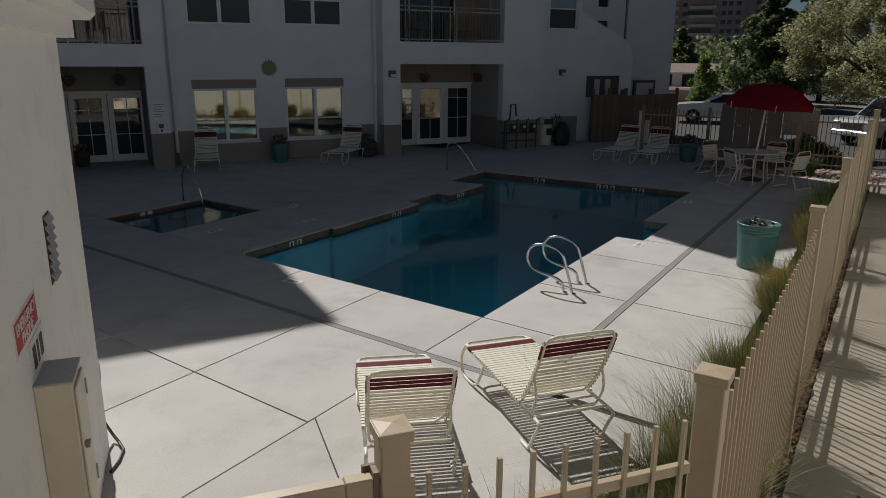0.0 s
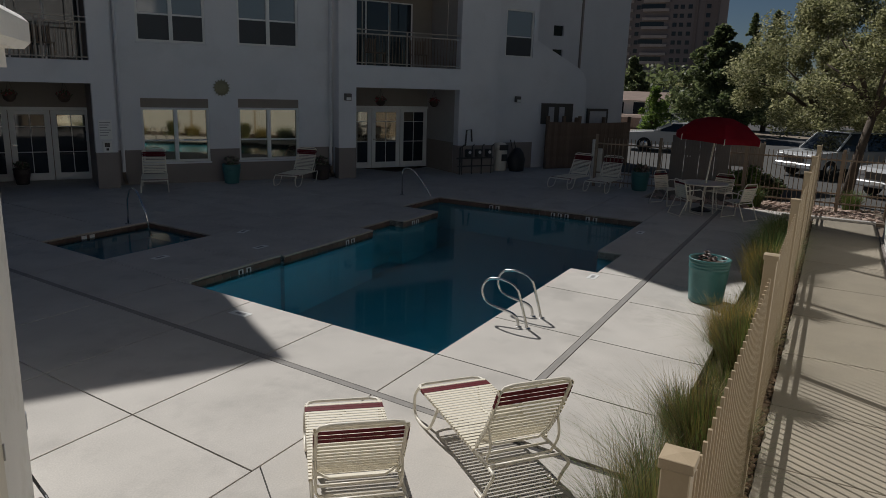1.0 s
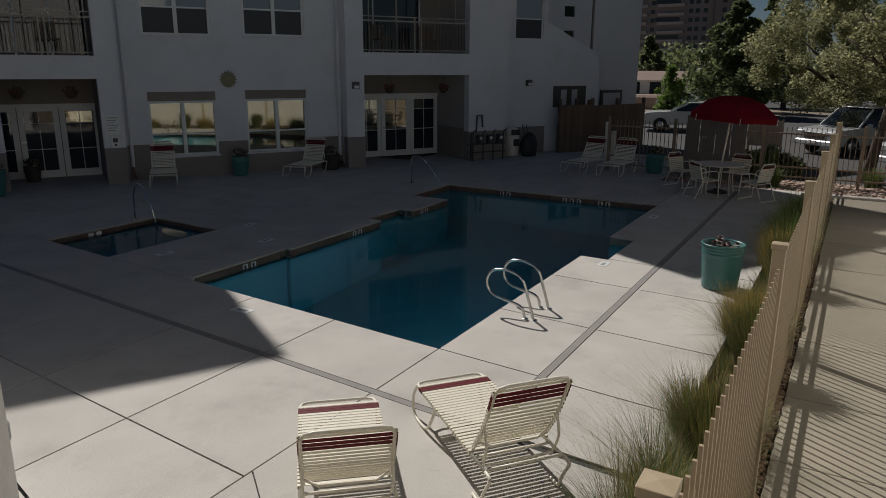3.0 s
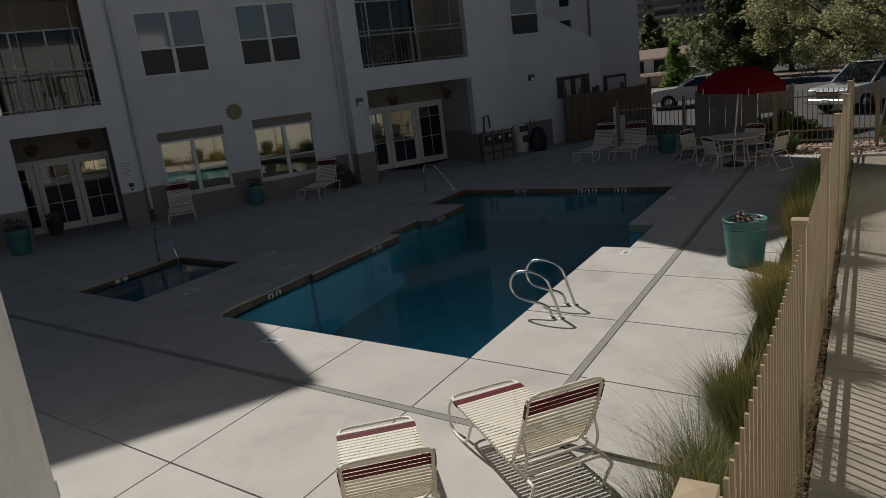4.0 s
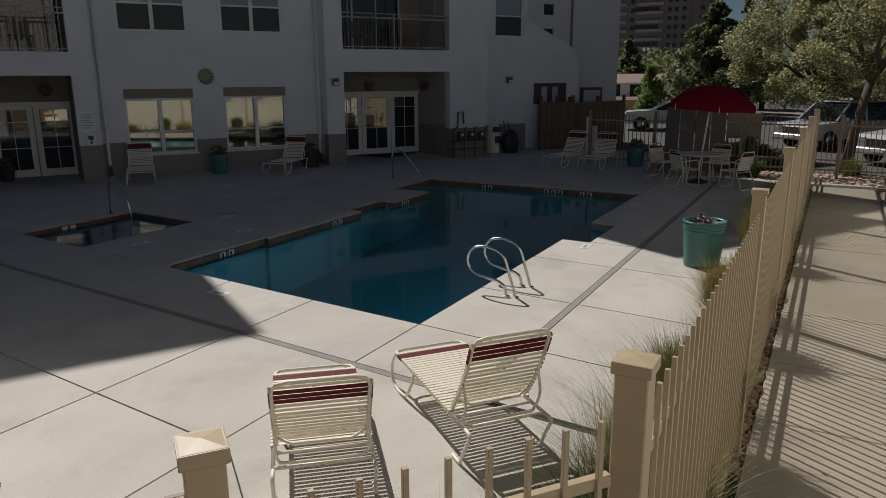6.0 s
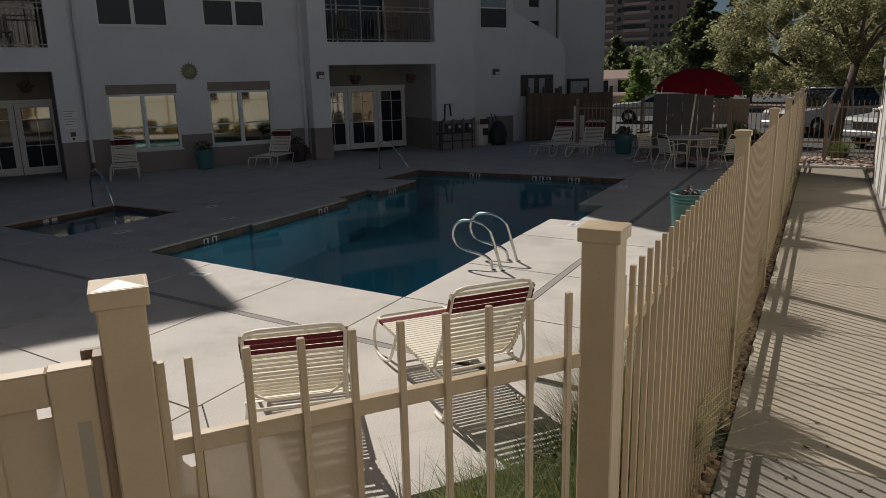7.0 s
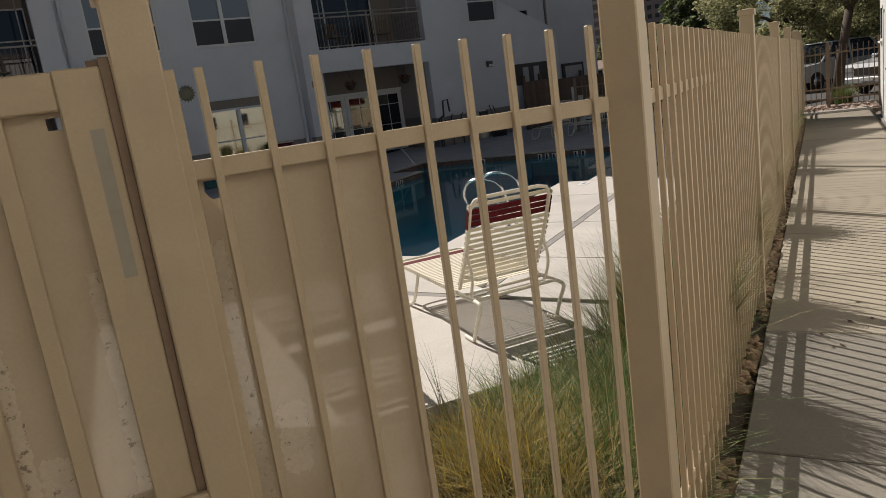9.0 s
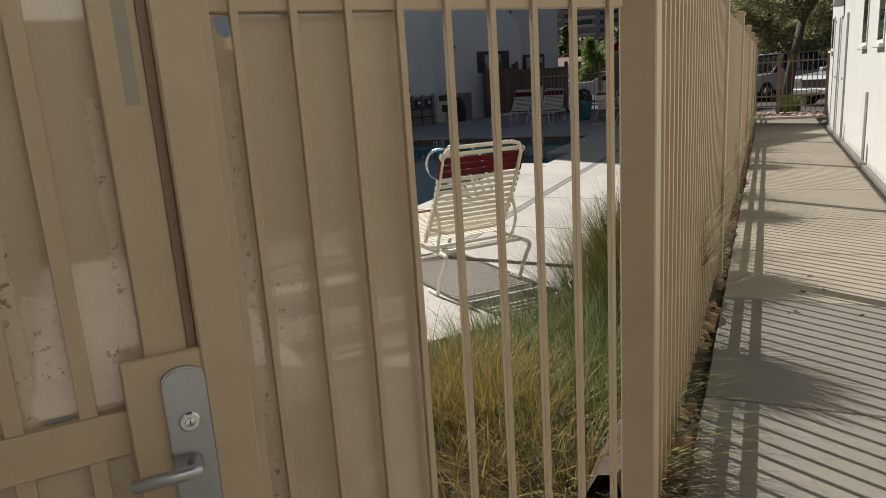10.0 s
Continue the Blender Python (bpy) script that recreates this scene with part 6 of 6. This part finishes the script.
# opening with stored things above the boards, and a framed panel
nb = part("store_opening", boxm(15.10, 0.785, 1.62, 16.63, 0.797, 2.38), DARKIRON, building, "dark store opening")
for a, b in ((15.45, 15.70), (15.95, 16.2)):
    part("stored_panel", boxm(a, 0.76, 1.62, b, 0.784, 2.25), LIDGREY, nb)
fr = thing("notice_board", BLDG @ pose(17.5, 0.9, 0), "dark framed pale notice board on posts", "notice board")
part("frame", boxm(0.0, 0.0, 1.52, 1.05, 0.05, 2.20), DARKIRON, fr)
part("sheet", boxm(0.10, -0.006, 1.58, 0.95, -0.001, 2.10), LIDGREY, fr)
for x in (0.02, 0.96):
    part("post", boxm(x, 0.05, 0.0, x + 0.07, 0.12, 2.2), DARKIRON, fr)
bol = thing("bollard", pose(20.9, 6.6, 0), "pair of pale square posts", "post")
part("post", boxm(-0.07, -0.07, 0, 0.07, 0.07, 1.35, 0.01), PAINTW, bol)
part("post", boxm(0.15, -0.2, 0, 0.28, -0.07, 1.05, 0.01), PAINTW, bol)

# kerb with pinkish stones, car park
KERB = mat("kerb_concrete", (0.48, 0.45, 0.41), 0.9, var=0.08)
tagged(part("kerb", boxm(18.12, -1.5, -0.3, 18.32, 4.3, -0.01, 0.01), KERB), "pale concrete kerb", "kerb", kind="structure")
bed2 = tagged(part("stone_bed", boxm(18.33, -1.7, -0.2, 20.6, 4.3, -0.06), DIRT), "bed of pinkish stones and dry soil", "ground", kind="structure")
V, F = [], []
rng = random.Random(21)
PINK = mat("pinkish_stone", (0.42, 0.31, 0.25), 0.9, var=0.3, scale=8)
for k in range(500):
    o, s, a = Vector((rng.uniform(18.4, 20.4), rng.uniform(-1.6, 4.2), -0.05)), rng.uniform(1.2, 3.0), rng.uniform(0, math.tau)
    n0 = len(V)
    for q in base:
        V.append((o.x + s * (q.x * math.cos(a) - q.y * math.sin(a)), o.y + s * (q.x * math.sin(a) + q.y * math.cos(a)), o.z + s * q.z))
    F += [tuple(n0 + i for i in p) for p in polys]
me = bpy.data.meshes.new("stones")
me.from_pydata(V, [], F)
me.materials.append(PINK)
part("stones", me, PINK, bed2)["kind"] = "stuff"
tagged(part("road", boxm(20.7, -40, -0.2, 52, 60, -0.10), ASPHALT), "dark asphalt car park", "car park", kind="structure")
tagged(part("road", boxm(62, -60, -0.2, 80, 90, -0.10), ASPHALT), "asphalt street beyond the car park", "road", kind="structure")
# shrubs and grasses by the far fence
for k, (x, y, h) in enumerate(((19.1, 1.45, 0.62), (19.25, 1.75, 0.45), (20.3, -0.95, 0.6))):
    grass(x, y, ((520, 0.20, h, 0.55, 0.010, (0, 3, 0)),), "yellow green bushy grass near the car park fence", 80 + k, -0.06)


# ---- cars ----
def car_paint(name, color):
    m = mat(name, color, 0.25, var=0.02, bump=0)
    m.node_tree.nodes["Principled BSDF"].inputs["Coat Weight"].default_value = 0.6
    return m


TYRE = mat("tyre_rubber", (0.02, 0.02, 0.02), 0.8)
LIGHTG = glass_mat("headlight_glass", (0.5, 0.5, 0.5), 0.1, 0.8)


def car(m, paint, label, suv=True):
    t = thing("car", m, label, "car", "parked cars")
    hgt = 1.72 if suv else 1.45
    prof = [(-2.3, 0.45), (-2.32, 0.75), (-2.2, 0.95), (-1.0, 1.05), (2.15, 1.05), (2.3, 0.85), (2.3, 0.42), (-2.2, 0.35)]
    bm = bmesh.new()
    rows = []
    for y, k in ((-0.92, 0.96), (-0.86, 1.0), (0.86, 1.0), (0.92, 0.96)):
        rows.append([bm.verts.new((x * (1 if abs(y) < 0.9 else 0.985), y, 0.70 + (z - 0.70) * k)) for x, z in prof])
    for A, B in zip(rows, rows[1:]):
        for i in range(len(prof)):
            j = (i + 1) % len(prof)
            bm.faces.new((A[i], A[j], B[j], B[i]))
    bm.faces.new(rows[0])
    bm.faces.new(rows[-1][::-1])
    part("body", bm, paint, t)
    cab = [(-1.15, 1.04), (-0.45, hgt - 0.06), (0.1, hgt), (1.55, hgt - 0.02), (2.12, 1.04)] if suv else [(-1.0, 1.04), (-0.2, hgt - 0.05), (0.5, hgt), (1.1, hgt - 0.05), (1.9, 1.04)]
    bm = bmesh.new()
    lo = [bm.verts.new((x, -0.86 + (z - 1.04) * 0.22, z)) for x, z in cab]
    hi = [bm.verts.new((x, 0.86 - (z - 1.04) * 0.22, z)) for x, z in cab]
    bm.faces.new(lo)
    bm.faces.new(hi[::-1])
    for i in range(len(cab)):
        j = (i + 1) % len(cab)
        bm.faces.new((lo[i], lo[j], hi[j], hi[i]))
    part("glasshouse", bm, GLASS, t, "dark car windows")
    bm = bmesh.new()
    xa, xb = cab[1][0] + 0.05, cab[3][0]
    add_box(bm, xa, -0.70, hgt - 0.02, xb, 0.70, hgt + 0.03, 0.02)
    part("roof", bm, paint, t)
    for s in (-1, 1):
        for (x0, z0), (x1, z1) in ((cab[0], cab[1]), (cab[4], cab[3]), ((0.35, 1.04), (0.4, hgt - 0.02))):
            part("pillar", tubem([(x0, s * (0.875 - (z0 - 1.04) * 0.22), z0), (x1, s * (0.875 - (z1 - 1.04) * 0.22), z1)], 0.045, 6), paint, t)
        for x in (-1.45, 1.4):
            bm = bmesh.new()
            add_lathe(bm, [(0.20, -0.10), (0.34, -0.11), (0.36, -0.06), (0.36, 0.06), (0.34, 0.11), (0.20, 0.10)], 20)
            bmesh.ops.transform(bm, matrix=pose(x, s * 0.84, 0.36, 90, 0, 0), verts=bm.verts[:])
            wh = part("tyre", bm, TYRE, t)
            bm = bmesh.new()
            add_lathe(bm, [(0.21, -0.09), (0.21, 0.09), (0.08, 0.115), (0.01, 0.115)], 14)
            bmesh.ops.transform(bm, matrix=pose(x, s * 0.845, 0.36, 90, 0, 0), verts=bm.verts[:])
            part("rim", bm, CHROME, wh)
        part("headlight", boxm(-2.325, s * 0.70 - 0.16, 0.72, -2.20, s * 0.70 + 0.16, 0.88, 0.02), LIGHTG, t)
        part("mirror", boxm(-0.85, s * 0.98 - 0.1, 1.03, -0.70, s * 0.98 + 0.08, 1.18, 0.03), paint, t)
    part("grille", boxm(-2.335, -0.48, 0.60, -2.25, 0.48, 0.84, 0.01), DARKIRON, t)
    part("bumper", boxm(-2.38, -0.86, 0.36, -2.22, 0.86, 0.56, 0.04), paint, t)
    plate = part("plate_bar", boxm(-2.395, -0.2, 0.44, -2.382, 0.2, 0.54), SIGNW, t)
    return t


SILVER = car_paint("silver_paint", (0.50, 0.51, 0.52))
WHITEP = car_paint("white_car_paint", (0.72, 0.72, 0.71))
BLUEP = car_paint("blue_grey_paint", (0.16, 0.19, 0.24))
car(pose(30.0, -0.55, -0.1, 0, 0, -41), SILVER, "silver sport utility car parked under a tree")
car(pose(25.2, -3.20, -0.1, 0, 0, -41), SILVER, "silver grey saloon parked beyond the fence", False)
car(pose(36.0, 7.0, -0.1, 0, 0, -78), WHITEP, "white car parked in the sun", False)
car(pose(50.0, 9.7, -0.1, 0, 0, 78), WHITEP, "white car parked far back before the houses", False)
car(pose(29.5, -5.5, -0.1, 0, 0, -41), BLUEP, "blue grey car parked under a tree")


# ---- trees ----
def leaf_mat(name, a, b, trans=0.3):
    m = grass_mat(name, a, b, 0.55, 0.6)
    return m


LEAF_OLIVE = leaf_mat("olive_leaf", (0.100, 0.118, 0.042), (0.519, 0.496, 0.271))
LEAF_PINE = leaf_mat("pine_needle", (0.06, 0.085, 0.036), (0.24, 0.27, 0.12))
LEAF_LIME = leaf_mat("bright_leaf", (0.10, 0.16, 0.03), (0.20, 0.27, 0.06))
BARK = mat("grey_brown_bark", (0.10, 0.075, 0.055), 0.9, var=0.3, scale=8, fine=60, bump=0.7, dist=0.02)


def leaves(centres, n, size, rng):
    V, F = [], []
    for _ in range(n):
        c, r = rng.choice(centres)
        d = Vector((rng.gauss(0, 1), rng.gauss(0, 1), rng.gauss(0, 0.8)))
        d.normalize()
        p = c + d * (r * rng.random() ** 0.45)
        a = Vector((rng.gauss(0, 1), rng.gauss(0, 1), rng.gauss(0, 0.6))).normalized()
        b = a.cross(Vector((rng.gauss(0, 1), rng.gauss(0, 1), rng.gauss(0, 1)))).normalized()
        s = size * rng.uniform(0.6, 1.4)
        k = len(V)
        V += [tuple(p - a * s), tuple(p + b * s * 0.45), tuple(p + a * s), tuple(p - b * s * 0.45)]
        F.append((k, k + 1, k + 2, k + 3))
    me = bpy.data.meshes.new("crown")
    me.from_pydata(V, [], F)
    return me


def tree(m, h, spread, n, size, leaf, label, seed, crown_lo=0.3, trunk_r=0.16, clumps=46, lean=(0, 0), puff=1.0):
    rng = random.Random(seed)
    t = thing("tree", m, label, "tree", "trees")
    fork = Vector((lean[0] * 0.4, lean[1] * 0.4, h * crown_lo))
    part("trunk", tubem([(0, 0, -0.1), (lean[0] * 0.15, lean[1] * 0.15, h * crown_lo * 0.5), fork], [trunk_r * 1.3, trunk_r, trunk_r * 0.85], 10), BARK, t, smooth=True)
    centres = []
    for k in range(9):
        a = k * math.tau / 9 + rng.uniform(-0.3, 0.3)
        e = fork + Vector((math.cos(a) * spread * rng.uniform(0.45, 0.8), math.sin(a) * spread * rng.uniform(0.45, 0.8), (h - fork.z) * rng.uniform(0.25, 0.8)))
        mid = fork.lerp(e, 0.5) + Vector((0, 0, 0.3))
        part("limb", tubem([fork, mid, e], [trunk_r * 0.6, trunk_r * 0.35, trunk_r * 0.1], 7), BARK, t, smooth=True)
    for k in range(clumps):
        a = rng.uniform(0, math.tau)
        f = rng.random()
        z = h * (crown_lo * 0.9 + (1 - crown_lo * 0.9) * f)
        prof = math.sin(min(1.0, 0.18 + f * 0.92) * math.pi) ** 0.6
        d = spread * prof * math.sqrt(rng.random())
        centres.append((Vector((lean[0] + d * math.cos(a), lean[1] + d * math.sin(a), z)), puff * spread * rng.uniform(0.10, 0.21)))
    me = leaves(centres, n, size, rng)
    me.materials.append(leaf)
    part("crown", me, leaf, t)
    return t


def conifer(m, h, r, n, label, seed):
    rng = random.Random(seed)
    t = thing("conifer", m, label, "tree", "conifers")
    part("trunk", tubem([(0, 0, 0), (0, 0, h * 0.95)], [0.22, 0.04], 8), BARK, t)
    centres = []
    for k in range(320):
        f = rng.random() ** 1.2
        a = rng.uniform(0, math.tau)
        d = r * (1 - f) ** 0.65 * rng.uniform(0.15, 1.0)
        centres.append((Vector((d * math.cos(a), d * math.sin(a), h * (0.12 + 0.88 * f))), 0.14 * r * (1.25 - f)))
    me = leaves(centres, int(n * 1.5), 0.15, rng)
    me.materials.append(LEAF_PINE)
    part("crown", me, LEAF_PINE, t)
    return t


OLV = "broad grey-green tree with dense small leaves"
tree(pose(21.5, -0.80, -0.1), 5.8, 2.3, 42000, 0.046, LEAF_OLIVE, OLV + " by the car park", 1, 0.44, 0.13, 75, (0.5, -0.9))
tree(pose(33.5, 0.3, -0.1), 7.7, 4.0, 80000, 0.068, LEAF_OLIVE, OLV + " behind the parked cars", 11, 0.26, 0.20, 120)
tree(pose(28.5, -4.6, -0.1), 7.6, 4.6, 40000, 0.065, LEAF_OLIVE, OLV, 2, 0.30, 0.18, 85)
tree(pose(39.0, -1.2, -0.1), 5.2, 3.6, 9000, 0.14, LEAF_OLIVE, OLV, 3, 0.3, 0.16, 55)
tree(pose(37.0, 8.35, -0.1), 3.1, 0.72, 3800, 0.085, LEAF_LIME, "young bright green tree in sun", 4, 0.3, 0.07, 50, (0, 0), 2.4)
tree(pose(54.0, 10.0, -0.1), 3.9, 1.4, 3500, 0.15, LEAF_OLIVE, "green broad tree behind the car park", 5, 0.22, 0.2, 50)
tree(pose(72.0, 18.6, -0.1), 5.9, 2.1, 5000, 0.3, LEAF_PINE, "dark green tree before the tower block", 6, 0.15, 0.2, 50)
conifer(pose(50.0, 7.2, -0.1), 7.4, 3.6, 14000, "dark conifer behind the car park", 7)
conifer(pose(62.0, 6.6, -0.1), 9.2, 1.7, 6000, "tall dark conifer against the sky", 8)
conifer(pose(62.0, 5.0, -0.1), 9.4, 1.8, 5000, "tall dark conifer against the sky", 9)
conifer(pose(56.0, 5.9, -0.1), 6.4, 2.4, 5000, "dark conifer before low houses", 10)
# far line of trees
rng = random.Random(77)
cs = []
for k in range(240):
    a = radians(-40 + 95 * k / 240)
    d = rng.uniform(110, 140)
    cs.append((Vector((d * math.cos(a), d * math.sin(a), rng.uniform(1.0, 5.0))), rng.uniform(2.0, 3.6)))
me = leaves(cs, 22000, 0.5, rng)
me.materials.append(LEAF_PINE)
fw = part("far_trees", me, LEAF_PINE)
tagged(fw, "distant line of dark green trees", "trees", kind="stuff")

# rounded green shrubs beyond the far fence
for k, (x, y, r) in enumerate(((21.3, 2.05, 0.62), (21.6, 1.2, 0.45))):
    rng = random.Random(140 + k)
    t = thing("shrub", pose(x, y, -0.1), "rounded dark green shrub beyond the fence", "shrub", "shrubs")
    part("stem", tubem([(0, 0, -0.05), (0.02, 0.01, 0.4)], 0.03, 6), BARK, t)
    cs = [(Vector((rng.gauss(0, r * 0.4), rng.gauss(0, r * 0.4), r * rng.uniform(0.3, 1.3))), r * 0.35) for _ in range(26)]
    me = leaves(cs, 3000, 0.05, rng)
    me.materials.append(LEAF_LIME if k == 0 else LEAF_PINE)
    part("foliage", me, LEAF_LIME, t)

# ---- low houses and tower block ----
BRICKT = mat("brown_tower_render", (0.19, 0.17, 0.17), 0.9, var=0.1, scale=0.2, fine=3)
TOWERL = mat("grey_tower_render", (0.22, 0.205, 0.21), 0.9, var=0.1, scale=0.2, fine=3)
ROOFM = mat("brown_roof_shingle", (0.26, 0.19, 0.155), 0.9, var=0.2, scale=2)
for (x, y, w, d, h, rz) in ((60, 14.6, 5.0, 5, 2.15, 100), (61, 11.0, 3.0, 5, 2.3, 100)):
    hs = thing("house", pose(x, y, -0.1, 0, 0, rz), "low white house with brown roof across the car park", "house")
    part("wall", boxm(-w / 2, -d / 2, 0, w / 2, d / 2, h), STUCCO2, hs)
    bm = bmesh.new()
    vs = [bm.verts.new(p) for p in ((-w / 2 - 0.3, -d / 2 - 0.3, h), (w / 2 + 0.3, -d / 2 - 0.3, h), (w / 2 + 0.3, d / 2 + 0.3, h), (-w / 2 - 0.3, d / 2 + 0.3, h), (-w / 2, 0, h + 0.7), (w / 2, 0, h + 0.7))]
    for f in ((0, 1, 5, 4), (2, 3, 4, 5), (1, 2, 5), (3, 0, 4), (3, 2, 1, 0)):
        bm.faces.new([vs[i] for i in f])
    part("roof", bm, ROOFM, hs)
    for k in range(3):
        xx = -w / 2 + w * (k + 0.5) / 3
        part("window", boxm(xx - 0.45, d / 2, 1.0, xx + 0.45, d / 2 + 0.04, 2.0), GLASS, hs)
bank = tagged(part("bank", boxm(55.0, 9.0, -0.2, 57.5, 19.0, 0.95, 0.2), PINK), "low bank of pinkish earth before the houses", "bank", kind="structure")
tower = thing("tower_block", pose(322, 68.0, -1, 0, 0, 0), "distant brown tower block with pale balconies", "apartment tower")
W_, D_, H_ = 22.5, 22.0, 68.0
part("wall", boxm(-D_, -W_, 0, 0, W_, H_), TOWERL, tower)
for y0, y1 in ((-W_ + 0.5, -W_ + 5.5), (-14.6, -13.4), (W_ - 4.0, W_ - 0.5)):
    part("wall_strip", boxm(-D_ - 0.4, y0, 0, -D_, y1, H_), BRICKT, tower)
bm = bmesh.new()
add_box(bm, -D_ - 0.1, -0.8, 0, -D_ + 0.05, 0.8, 1.6)
twin = mesh_of(bm, "window", GLASS)
bm = bmesh.new()
add_box(bm, -D_ - 1.4, -5.2, 0, -D_, 5.2, 1.1)
TOWERB = mat("pale_tower_balcony", (0.38, 0.36, 0.36), 0.9, var=0.15, scale=0.3)
tbal = mesh_of(bm, "balcony", TOWERB)
for fl in range(2, 20):
    z = fl * 3.4
    for y in (1.5, 16.0):
        bal = part("balcony", tbal, TOWERB, tower, m=pose(0, y, z))
        part("window", boxm(-D_ - 0.12, y - 4.8, z + 1.15, -D_ - 0.02, y + 4.8, z + 2.9), GLASS, bal)
    for y in (-18.5, -11.5, -8.5, -6.0, 8.8):
        part("window", twin, GLASS, tower, m=pose(-0.40 if y == -18.5 else 0, y, z + 0.9))
# flood-light pole
pole = thing("light_pole", pose(52.0, 8.0, 0), "slim dark light pole", "street lamp")
part("pole", tubem([(0, 0, -0.1), (0, 0, 7.6)], [0.09, 0.06], 8), DARKIRON, pole)
